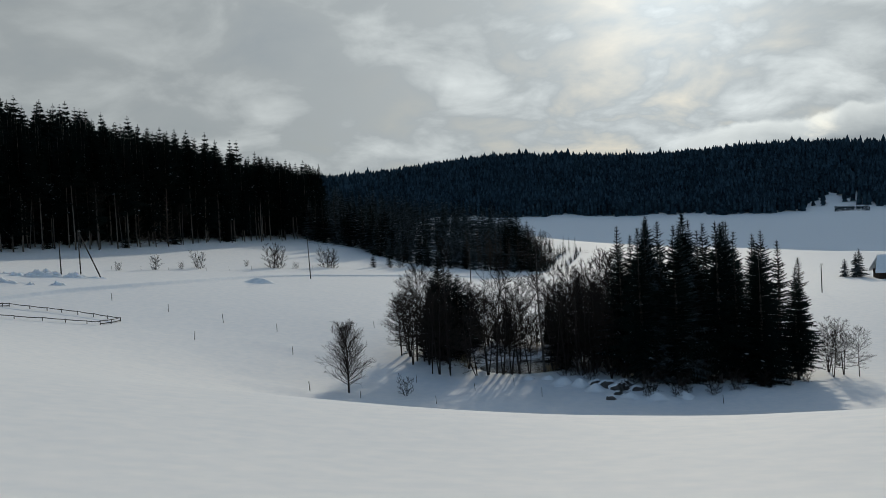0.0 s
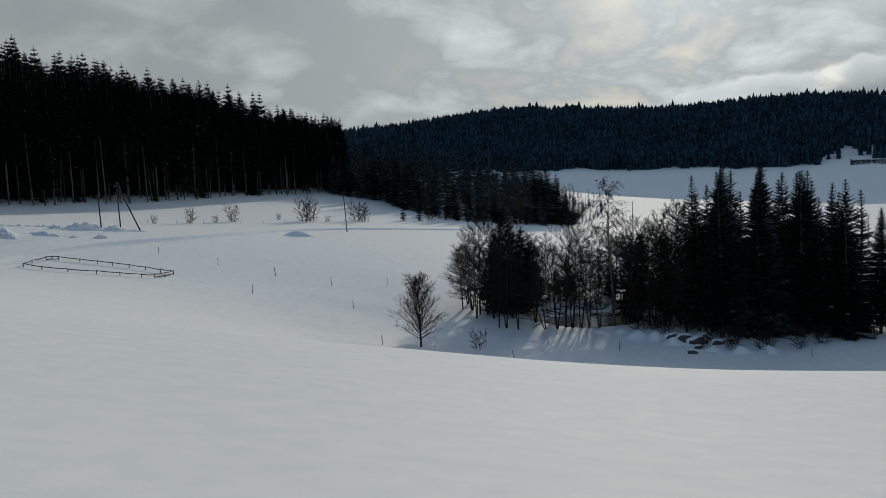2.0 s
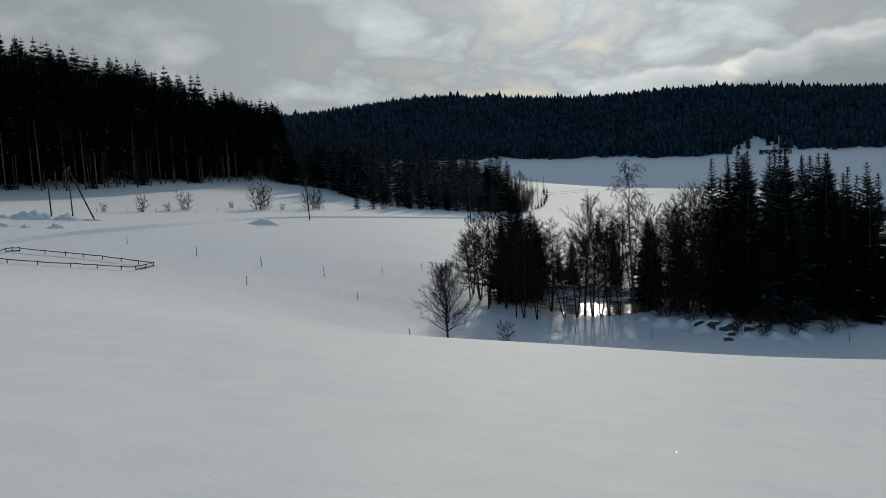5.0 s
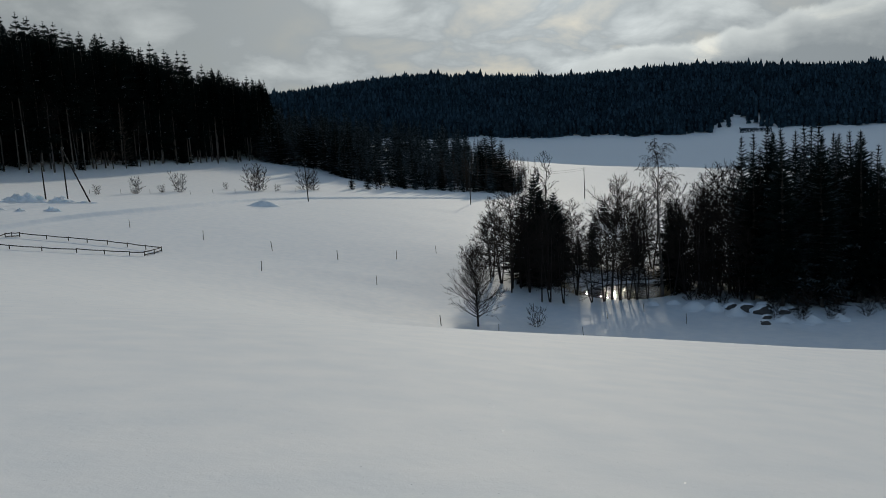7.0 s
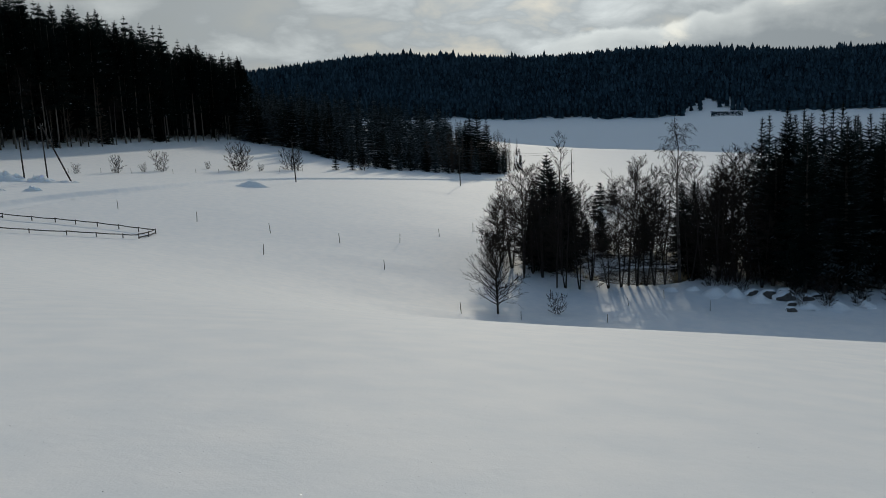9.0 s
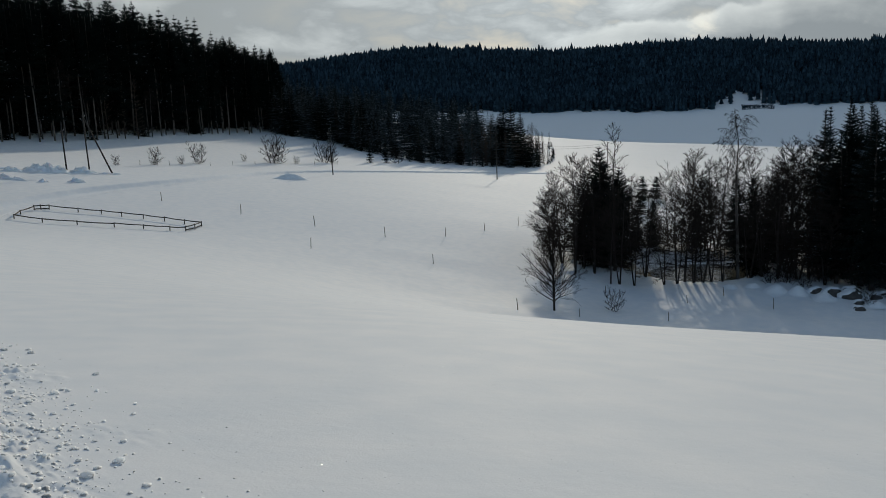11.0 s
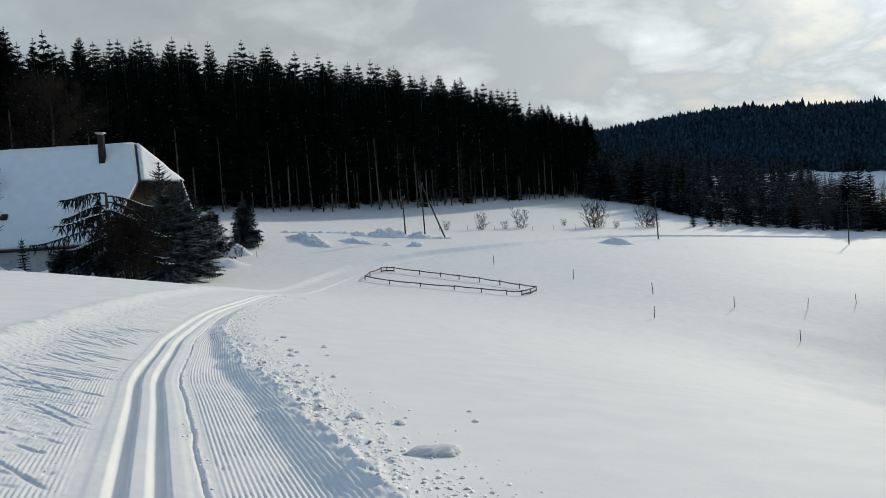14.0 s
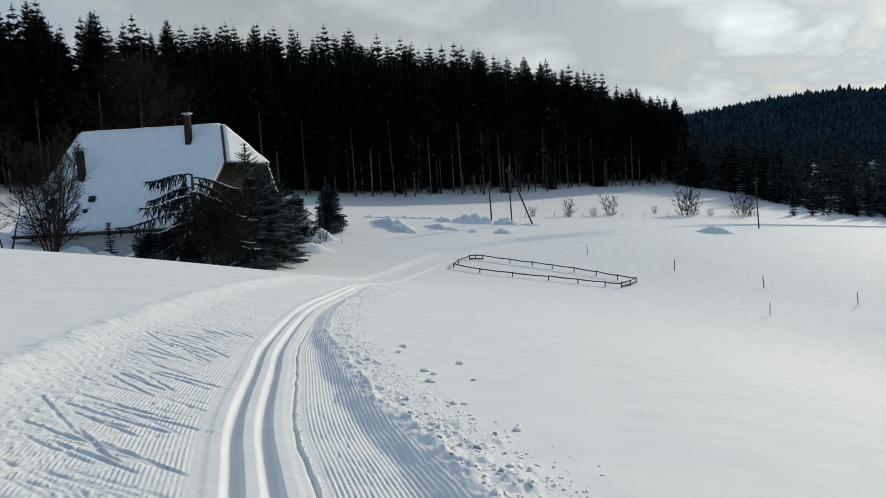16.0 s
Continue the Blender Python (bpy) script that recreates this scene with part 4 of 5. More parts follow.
for depth in (0.0, 4.0):
    s = 0.5
    while s < len(front) - 1:
        i = int(s)
        x, y = front[i] + behind[i] * (depth + rng.uniform(-1, 1))
        if x < -8:
            h = rng.triangular(8.5, 15.0, 13.0)
        elif len(front) - s < 58:
            h = rng.uniform(0.8, 2.4)
        else:
            h = rng.triangular(3.2, 8.0, 5.0) if depth == 0 else rng.triangular(5.0, 12.0, 9.5)
        if depth and placed > 85:
            mass.append((x, y, h / 10))
        else:
            (place if placed < 3 else sized_copy)(young[placed % 3], x, y, rng.uniform(0, 6.28), h / 10)
            placed += 1
        s += rng.uniform(1.6, 3.6)
for k in range(520):
    x, y = rng.uniform(-45, 46), rng.uniform(200, 300)
    i = int(np.argmin(np.hypot(front[:, 0] - x, front[:, 1] - y)))
    if (x - front[i, 0]) * behind[i, 0] + (y - front[i, 1]) * behind[i, 1] < 3:
        continue
    mass.append((x, y, rng.triangular(0.75, 1.38, 1.15) * float(0.3 + 0.7 * smooth01((42 - x) / 12))))
mats = [Matrix.LocRotScale(at(x, y, -0.1), Euler((0, 0, rng.uniform(0, 6.28))), (h, h, h)) for x, y, h in mass]
tagged(new("plantation", join_shapes([(*young_low[k % 3], m) for k, m in enumerate(mats)], "plantation", NEEDLES_FROST)), "young spruce plantation dusted with frost", "woodland", kind="stuff")
big = spruce("spruce", 190, 15.5, 3.4, 0.3, 30, 6, 0.25, "broad dark spruce group at the plantation's corner", PLANT)
place(big, 27.6, 208, 0.3, 1.02)
for x, y, h in ((24.6, 207.5, 0.84), (30.6, 210.5, 0.86), (26.4, 211.0, 0.95), (32.4, 208.0, 0.55)):
    sized_copy(big, x, y, h * 9, h)

for x, y, h in ((-9.1, 184.9, 0.46), (-5.4, 188.2, 0.52)):
    sized_copy(young[2], x, y, h * 11, h)
sized_copy(bushes[1], -2.9, 190.3, 0.5, 1.2)

larch = bare_tree("larch", 195, "brown leafless larch in front of young spruces", "larches at the plantation", bark=RUSSET, twig=RUSSET, height=9.0, trunk_r=0.09, clear=0.1, limbs=40, reach=1.5, subs=5, fine=2, angle=(10, 40), crown="cone", twig_r=0.02)
rng = random.Random(35)
for k in range(46):
    i = rng.randrange(int(len(front) * 0.42), int(len(front) * (0.66 if k < 30 else 0.95)))
    x, y = front[i] + behind[i] * rng.uniform(0.5, 5)
    (place if k == 0 else sized_copy)(larch, x, y, rng.uniform(0, 6.28), rng.uniform(0.75, 1.25) if k < 30 else rng.uniform(0.35, 0.7))
for x, y, h in ((-54.6, 177.4, 1.35), (-58.6, 171.0, 1.2), (-56.4, 174.6, 1.1)):
    # brown larches before the old spruces
    sized_copy(larch, x, y, h * 5, h)

# far hill: one mass of trees
rng = random.Random(44)


def far_tree(seed):
    """A slim far conifer of four ragged tiers, one metre high."""
    r, sh = random.Random(seed), Shape()
    for lo, hi, rad in ((0.04, 0.44, 0.185), (0.24, 0.68, 0.165), (0.46, 0.86, 0.135), (0.68, 1.0, 0.092)):
        ring = [(rad * r.uniform(0.6, 1.25) * math.cos(a), rad * r.uniform(0.6, 1.25) * math.sin(a), lo + r.uniform(-0.05, 0.05)) for a in np.linspace(0, 6.283, 6)[:-1]]
        sh.add(ring + [(0, 0, hi)], [(i, (i + 1) % 5, 5) for i in range(5)])
    return triangles(sh)


fars = [far_tree(k) for k in range(6)]
hillside = []
for i in range(355):
    for j in range(57):
        az, rho = -26 + 0.22 * (i + rng.random()), 834 + 4.7 * (j + rng.random())
        x, y = rho * math.sin(radians(az)), rho * math.cos(radians(az))
        start = 838 + 4 * math.sin(az * 0.8) + 3 * math.sin(az * 2.1)
        if az > 25.6:
            start = 846 + 52 * math.exp(-(((az - 27.6) / 2.1) ** 4)) + 7 * math.sin(az * 3.3) + 5 * math.sin(az * 7.1)
        if az > 29.4:
            start = max(start, 861 - 1.3 * (az - 29.4) + 4 * math.sin(az * 2.7) + 3 * math.sin(az * 6.3))
        if rho < start and not (25.7 < az < 30.5 and rho > 862 and rng.random() < 0.13):
            continue
        h = rng.triangular(10, 21, 17) * (0.85 if rho < start + 8 else 1.0) * (1.2 if rng.random() < 0.05 else 1.0)
        hillside.append(Matrix.LocRotScale((x, y, float(land(x, y)) - 0.5), Euler((0, 0, rng.uniform(0, 6.28))), (h * 1.15, h * 1.15, h)))
for k in range(420):
    # a dark nursery plot on the clearing
    az, rho = rng.uniform(27.3, 29.3), rng.uniform(839, 858)
    x, y = rho * math.sin(radians(az)), rho * math.cos(radians(az))
    hillside.append(Matrix.LocRotScale((x, y, float(land(x, y)) - 0.2), Euler((0, 0, rng.uniform(0, 6.28))), (3.0, 3.0, rng.uniform(0.8, 1.5))))
tagged(new("far_forest", join_shapes([(*fars[k % 6], m) for k, m in enumerate(hillside)], "far_forest", HAZED_NEEDLES)), "dark conifer forest covering the far hill", "forest", kind="stuff")


# ---- farmhouse ----
def farmhouse(m):
    """Broad farmhouse under a deep snow-covered roof with a clipped gable; x along the ridge, y to the back, z from the floor."""
    house = thing("farmhouse", "old farmhouse with a huge snow-covered hipped roof and two chimneys", "house", m)
    L, W, H, E = 11.2, 13.4, 9.2, 1.7  # ridge, depth, ridge height, eaves height
    x0, x1, y0, y1, ym = -2.4, L + 2.0, 0.0, W, W / 2
    skew = 0.34  # the gable end stands askew to the ridge
    lean = Matrix(((1, skew, 0, -skew * ym), (0, 1, 0, 0), (0, 0, 1, 0), (0, 0, 0, 1)))

    def end_x(x, y):
        return x + skew * (y - ym)

    gx = x1 - 0.9
    ring = [(x0 + 0.9, y0 + 0.9), (end_x(gx, y0 + 0.9), y0 + 0.9), (end_x(gx, y1 - 0.9), y1 - 0.9), (x0 + 0.9, y1 - 0.9)]
    wall = Shape().add([(x, y, -2.5) for x, y in ring] + [(x, y, E + 0.2) for x, y in ring], [(3, 2, 1, 0), (4, 5, 6, 7), (0, 1, 5, 4), (1, 2, 6, 5), (2, 3, 7, 6), (3, 0, 4, 7)])
    part("wall", wall, PLASTER, house)
    gable = Shape()
    edge_g = [(gx, y0 + 0.9, E), (gx, y1 - 0.9, E), (gx, ym + 2.0, H - 3.1), (gx, ym - 2.0, H - 3.1)]
    gable.add([lean @ Vector(p) for p in edge_g] + [lean @ Vector((p[0] - 0.3, p[1], p[2])) for p in edge_g], [(0, 1, 2, 3), (7, 6, 5, 4), (0, 4, 5, 1), (1, 5, 6, 2), (2, 6, 7, 3), (3, 7, 4, 0)])
    part("gable", gable, TIMBER, house, "dark weathered timber gable")
    # roof: two long slopes, a full hip at one end and a clipped one at the other
    def slab(corners, thick):
        c = [Vector(p) for p in corners]
        nrm = (c[1] - c[0]).cross(c[2] - c[0]).normalized() * thick
        k = len(c)
        sh = Shape()
        sh.add(c + [p + nrm for p in c], [tuple(reversed(range(k))), tuple(range(k, 2 * k))] + [(i, (i + 1) % k, (i + 1) % k + k, i + k) for i in range(k)])
        return sh
    rl, rr = (0, ym, H), (L, ym, H)
    cl, cr = (end_x(L + 1.85, ym - 2.6), ym - 2.6, H - 3.1), (end_x(L + 1.85, ym + 2.6), ym + 2.6, H - 3.1)
    front = [(x0, y0, E - 0.25), (end_x(x1, y0), y0, E - 0.25), cl, rr, rl]
    back = [(x1 + 1.0, y1, E - 0.25), (x0, y1, E - 0.25), rl, rr, cr]
    end = [(x0, y1, E - 0.25), (x0, y0, E - 0.25), rl]
    clip = [cl, cr, rr]
    for corners in (front, back, end, clip):
        roof = part("roof", slab(corners, 0.16), SLATE, house, "dark slate roof")
        c = [Vector(p) for p in corners]
        mid = sum(c, Vector()) / len(c)
        nrm = (c[1] - c[0]).cross(c[2] - c[0]).normalized()
        lifted = [mid + (p - mid) * 0.997 + nrm * 0.165 for p in c]
        bm = bmesh.new()
        bm.faces.new([bm.verts.new(p) for p in lifted])
        bmesh.ops.triangulate(bm, faces=bm.faces[:])
        bmesh.ops.subdivide_edges(bm, edges=bm.edges[:], cuts=14, use_grid_fill=True)
        ext = bmesh.ops.extrude_face_region(bm, geom=bm.faces[:])
        for v in [g for g in ext["geom"] if isinstance(g, bmesh.types.BMVert)]:
            v.co += nrm * (0.20 + 0.05 * noise.noise(v.co * 0.9) + 0.03 * noise.noise(v.co * 3))
        bmesh.ops.recalc_face_normals(bm, faces=bm.faces[:])
        me = bpy.data.meshes.new("roof_snow")
        bm.to_mesh(me)
        bm.free()
        me.materials.append(SNOW)
        me.polygons.foreach_set("use_smooth", [True] * len(me.polygons))
        part("roof_snow", me, SNOW, roof, "thick even snow layer")
    for bx, by, bw, top in ((L - 2.1, ym - 1.5, 0.22, H + 0.8), (1.5, y0 + 3.1, 0.22, E + 5.9)):
        low = E + (by - y0) / ym * (H - E) - 0.8
        ch = part("chimney", Shape().box((bx - bw, by - bw, low), (bx + bw, by + bw, top)), BRICKISH, house, "dark sheet-clad chimney")
        part("chimney_cap", Shape().box((bx - bw - 0.1, by - bw - 0.1, top + 0.12), (bx + bw + 0.1, by + bw + 0.1, top + 0.2)).box((bx - bw + 0.05, by - bw + 0.05, top), (bx - bw + 0.15, by + bw - 0.05, top + 0.12)).box((bx + bw - 0.15, by - bw + 0.05, top), (bx + bw - 0.05, by + bw - 0.05, top + 0.12)), METAL, ch, "zinc rain cap")
    slope = math.atan2(H - E, ym)
    for sx, sy, w, h in ((0.0, 1.75, 0.55, 0.8), (2.9, 1.9, 0.45, 0.45), (2.7, 1.15, 0.25, 0.25)):
        z = E - 0.25 + sy / ym * (H - E + 0.25)
        mm = Matrix.Translation((sx, sy, z)) @ Matrix.Rotation(slope, 4, "X")
        sk = part("skylight", Shape().box((-w / 2, -h / 2, 0.30), (w / 2, h / 2, 0.55), mm), TIMBER, house, "dark roof window clear of snow")
        part("pane", Shape().box((-w / 2 + 0.07, -h / 2 + 0.07, 0.553), (w / 2 - 0.07, h / 2 - 0.07, 0.56), mm), GLASS, sk)
    part("fascia", Shape().box((x0, y0 - 0.03, E - 0.38), (end_x(x1, y0), y0 + 0.08, E - 0.2)), TIMBER, house, "dark eaves board")
    for k in range(3):
        wy = ym - 3.2 + k * 3.2
        wi = part("window", Shape().box((gx + 0.0, wy - 0.5, 2.4), (gx + 0.08, wy + 0.5, 3.6), lean), PLASTER, house, "pale framed gable window")
        part("pane", Shape().box((gx + 0.081, wy - 0.38, 2.5), (gx + 0.09, wy + 0.38, 3.5), lean), GLASS, wi)
    bal = part("balcony", Shape().box((gx, y0 + 1.6, 1.75), (gx + 0.95, y1 - 1.6, 1.9), lean).box((gx + 0.88, y0 + 1.6, 2.6), (gx + 0.95, y1 - 1.6, 2.7), lean), TIMBER, house, "timber balcony under the gable")
    for k in range(14):
        by = y0 + 1.8 + k * 0.75
        part("baluster", Shape().box((gx + 0.89, by, 1.9), (gx + 0.94, by + 0.4, 2.6), lean), TIMBER, bal)
    return house


RIDGE_A, RIDGE_B = Vector((-71.0, 71.9, 0)), Vector((-60.2, 74.9, 0))
_dir = (RIDGE_B - RIDGE_A).normalized()
_back = Vector((-_dir.y, _dir.x, 0))
_o = RIDGE_A - _back * 6.7
HOUSE_Z = -2.75
farmhouse(Matrix(((_dir.x, _back.x, 0, _o.x), (_dir.y, _back.y, 0, _o.y), (0, 0, 1, HOUSE_Z), (0, 0, 0, 1))))

# ---- garden round the farmhouse ----
def weeping_spruce(m):
    """An old topped spruce: a bare stub of a stem with long boughs that arch out, sag and turn up, hung with curtains of twigs."""
    ob = thing("spruce", "old topped garden spruce with long snow-laden drooping boughs", "tree", m, "garden conifers")
    r = random.Random(201)
    part("trunk", Shape().tube([(0.02, 0, -0.6), (0, 0.03, 1.5), (0.04, 0, 3.4), (0, 0, 5.66)], [0.24, 0.2, 0.15, 0.07], 9), BARK, ob, smooth=True)
    for k in range(24):
        q = k / 23
        z = 5.65 - 4.4 * q
        a = k * 2.4 + r.uniform(-0.35, 0.35)
        if k < 3:
            a = (3.3, 0.15, 2.2)[k]
        length = (3.0 + 1.5 * q ** 0.6 - 1.6 * max(0, q - 0.75)) * r.uniform(0.72, 1.1)
        out, side = Vector((math.cos(a), math.sin(a), 0)), Vector((-math.sin(a), math.cos(a), 0))
        n = 15
        r_sag = r.uniform(0.36, 0.66)
        spine = []
        for j in range(n + 1):
            c = j / n
            spine.append(Vector((0, 0, z)) + out * (length * c) + side * (0.45 * math.sin(c * 2.4 + k)) + Vector((0, 0, length * (0.10 * math.sin(c * 3.1) - r_sag * c ** 1.3 + 0.24 * c ** 4))))
        bough = part("bough", Shape().tube(spine, [0.05 * (1 - 0.8 * j / n) + 0.008 for j in range(n + 1)], 5), BARK, ob)
        hung, rime = Shape(), Shape()
        for j in range(2, n):
            c = j / n
            p, nxt = spine[j], spine[j + 1]
            for h in range(10):
                b = p.lerp(nxt, r.random())
                drop = r.uniform(0.04, 0.9) ** 1.3 * (0.55 + 0.6 * math.sin(c * 3.0)) * (1.15 - 0.4 * q)
                swing = side * r.uniform(-0.5, 0.5) + out * r.uniform(-0.16, 0.4)
                tip = b + swing + Vector((0, 0, -drop))
                w = (out * r.uniform(0.012, 0.035) + side * r.uniform(-0.03, 0.03))
                hung.add([b - w, b + w, tip], [(0, 1, 2)])
                hung.add([b.lerp(tip, 0.35) - w * 1.4, b.lerp(tip, 0.4) + w * 1.5, tip + w * 2 + Vector((0, 0, -0.06))], [(0, 1, 2)])
            for sgn in (-1, 1):
                tip = p.lerp(nxt, 0.8) + side * sgn * r.uniform(0.18, 0.42) * (1.2 - c) + out * 0.16 + Vector((0, 0, -0.1))
                hung.add([p, nxt, tip], [(0, 1, 2)])
                rime.add([p + Vector((0, 0, 0.05)), nxt + Vector((0, 0, 0.05)), p.lerp(nxt, 0.7) + side * sgn * r.uniform(0.10, 0.24) + Vector((0, 0, -0.01))], [(0, 1, 2)])
        part("needles", hung, HEAVY_FROST, bough, "hanging dark green needle twigs")
        part("snow", rime, SNOW, bough, "snow lying along the bough")
    return ob


weeping_spruce(Matrix.LocRotScale(at(-53.3, 61.2, -0.05), Euler((0, 0, 0.4)), None))
garden = spruce("spruce", 203, 10.0, 3.0, 0.1, 40, 14, 0.2, "dense dark garden conifer beside the farmhouse", "garden conifers", NEEDLES_FROST, droop=0.5, ragged=0.5, taper=0.8, broad=0.75)
for k, (x, y, h) in enumerate(((-55.6, 70.8, 9.2), (-56.6, 75.4, 8.2), (-59.4, 80.2, 7.4), (-54.9, 70.0, 6.0), (-55.6, 73.2, 7.4), (-56.8, 77.6, 7.0), (-58.2, 78.0, 6.6))):
    (place if k == 0 else sized_copy)(garden, x, y, k * 1.3, h / 10.0)
frosted = spruce("spruce", 205, 4.4, 2.0, 0.05, 30, 7, 0.1, "bushy frosted conifer by the garden edge", "garden conifers", FROST_BUSH, broad=1.3)
place(frosted, -60.1, 85.6, 0.2, 1.1)
cone = spruce("spruce", 207, 5.0, 1.9, 0.05, 34, 7, 0.1, "neat cone-shaped garden spruce at the corner", "garden conifers", NEEDLES_FROST, broad=1.4, taper=0.85)
place(cone, -61.4, 94.9, 0.5, 1.05)
slim = spruce("conifer", 208, 2.4, 0.4, 0.05, 16, 5, 0.05, "slim snowy conifer beside the house wall", "garden conifers", NEEDLES_FROST)
place(slim, -62.4, 64.2, 0.5, 1.0, 0.2)
thorn = bare_tree("garden_tree", 211, "low spreading russet tree among garden conifers", height=3.7, trunk_r=0.09, clear=0.3, limbs=30, reach=2.0, subs=10, fine=7, angle=(0, 58), stems=3, splay=0.25, crown="round", bark=TWIG, droop=0.1, twig_r=0.011)
place(thorn, -50.2, 58.6, 1.0, 1.0)
sized_copy(thorn, -51.0, 60.2, 2.4, 0.85)
low_fir = spruce("spruce", 209, 2.2, 1.3, 0.02, 18, 6, 0.06, "low dark spreading conifer under the drooping spruce", "garden conifers", NEEDLES_FROST, broad=1.4, taper=0.5, ragged=0.5)
place(low_fir, -54.9, 59.0, 0.2, 0.85)
for k, (x, y, h) in enumerate(((-54.2, 59.8, 0.95), (-55.6, 59.6, 0.7), (-52.6, 59.4, 0.75))):
    sized_copy(low_fir, x, y, k * 2.0, h)
hedge = bare_tree("garden_bush", 213, "big round leafless bush at the farmhouse corner", height=7.0, trunk_r=0.08, clear=0.12, limbs=20, reach=2.0, subs=8, fine=5, angle=(30, 64), stems=8, splay=0.34, crown="even", category="bush", twig_r=0.012)
place(hedge, -61.4, 58.2, 0.3, 1.0)
sprig = bare_tree("shrub", 217, "small crooked leafless shrub near the big bush", category="shrub", height=3.4, trunk_r=0.06, clear=0.45, limbs=12, reach=1.1, subs=6, fine=3, angle=(0, 35), stems=2, splay=0.4, crown="even", twig_r=0.008)
place(sprig, -64.0, 57.4, 0.4, 1.0)
oak = bare_tree("oak", 215, "wide leafless old tree behind the farmhouse", height=14.0, trunk_r=0.38, clear=0.3, limbs=60, reach=8.0, subs=11, fine=7, angle=(6, 60), crown="dome", twig=TWIG, bark=PALE_TWIG, twig_r=0.013)
place(oak, -82.0, 92.6, 0.4, 1.0)


def snow_mound(name, label, category, x, y, rx, ry, h, turn=0.0, rough=0.25, seed=0, mat=None, dz=0.0, group="", size=1.0):
    """A lumpy mound of snow, open below, resting on the field."""
    n = 26
    g = np.linspace(-1, 1, n)
    X, Y = np.meshgrid(g, g)
    r = np.hypot(X, Y)
    Z = h * smooth01(1.05 - r) * (1 + rough * lumpy(X * rx, Y * ry, 0.55 * size, seed) + rough * 0.6 * lumpy(X * rx, Y * ry, 0.22 * size, seed + 1)) - 0.05
    c, s = math.cos(turn), math.sin(turn)
    wx, wy = x + X * rx * c - Y * ry * s, y + X * rx * s + Y * ry * c
    Z = np.where(r < 1.1, land(wx, wy) + Z, land(wx, wy) - 0.25) + dz
    ob = grid_object(name, wx, wy, Z, mat or LUMPS)
    return tagged(ob, label, category, group)


heaps = "ploughed snow heaps"
for k, (x, y, rx, ry, h, a) in enumerate([(-51.5, 114.0, 3.6, 1.8, 1.1, 0.4), (-47.8, 115.4, 2.4, 1.2, 0.8, 0.4), (-54.6, 112.0, 1.6, 1.0, 0.6, 0.3), (-52.7, 105.0, 3.0, 1.0, 0.5, -0.2), (-45.9, 106.3, 1.3, 0.8, 0.5, 0.0), (-58.0, 103.5, 4.4, 1.5, 0.85, -0.5), (-55.6, 100.6, 2.8, 1.1, 0.6, -0.4), (-48.8, 104.6, 0.8, 0.6, 0.35, 0.1)]):
    snow_mound("snow_mound", "lumpy heap of ploughed snow beside the lane", "snow heap", x, y, rx, ry, 0.85 * h, a, 0.55, k * 1.3, group=heaps, size=0.8)
snow_mound("snow_mound", "low snow-covered stack with a dark hollow edge", "snow heap", -23.4, 128.6, 3.2, 1.4, 0.8, 0.3, 0.2, 4.0, SNOW)
for k in range(22):
    # ridge thrown up along the cleared lane
    t = k / 21
    snow_mound("snow_bank", "thrown-up bank along the cleared lane", "snow bank", -63 + 18.5 * t, 108.5 + 1.5 * math.sin(t * 5) + 10.0 * t, 1.0, 0.5, 0.26, 0.5, 0.5, k * 0.7, group="lane bank")
for k, (x, y, rx, ry, h) in enumerate([(-60.3, 90.9, 1.7, 1.2, 1.0), (-62.4, 61.4, 2.0, 1.2, 0.8), (-62.0, 63.2, 1.4, 0.9, 0.6), (-58.3, 84.1, 3.0, 1.6, 0.8), (-56.2, 71.3, 2.5, 1.4, 0.7), (-59.9, 63.7, 1.8, 1.2, 0.7), (-56.5, 75.9, 2.4, 1.4, 0.8)]):
    snow_mound("snowed_shrub", "garden shrub buried under a rounded snow cap", "shrub", x, y, rx, ry, h, 0.3 * k, 0.12, 3 + k, SNOW, group="snowed garden shrubs")
place(bare_tree("shrub", 219, "reddish twigs sticking out of a snow cap", category="shrub", bark=RUSSET, twig=RUSSET, height=1.1, trunk_r=0.03, clear=0.3, limbs=7, reach=0.5, subs=5, fine=2, stems=5, splay=0.5, crown="even"), -59.5, 89.6, 0.0, 1.0, 0.1)

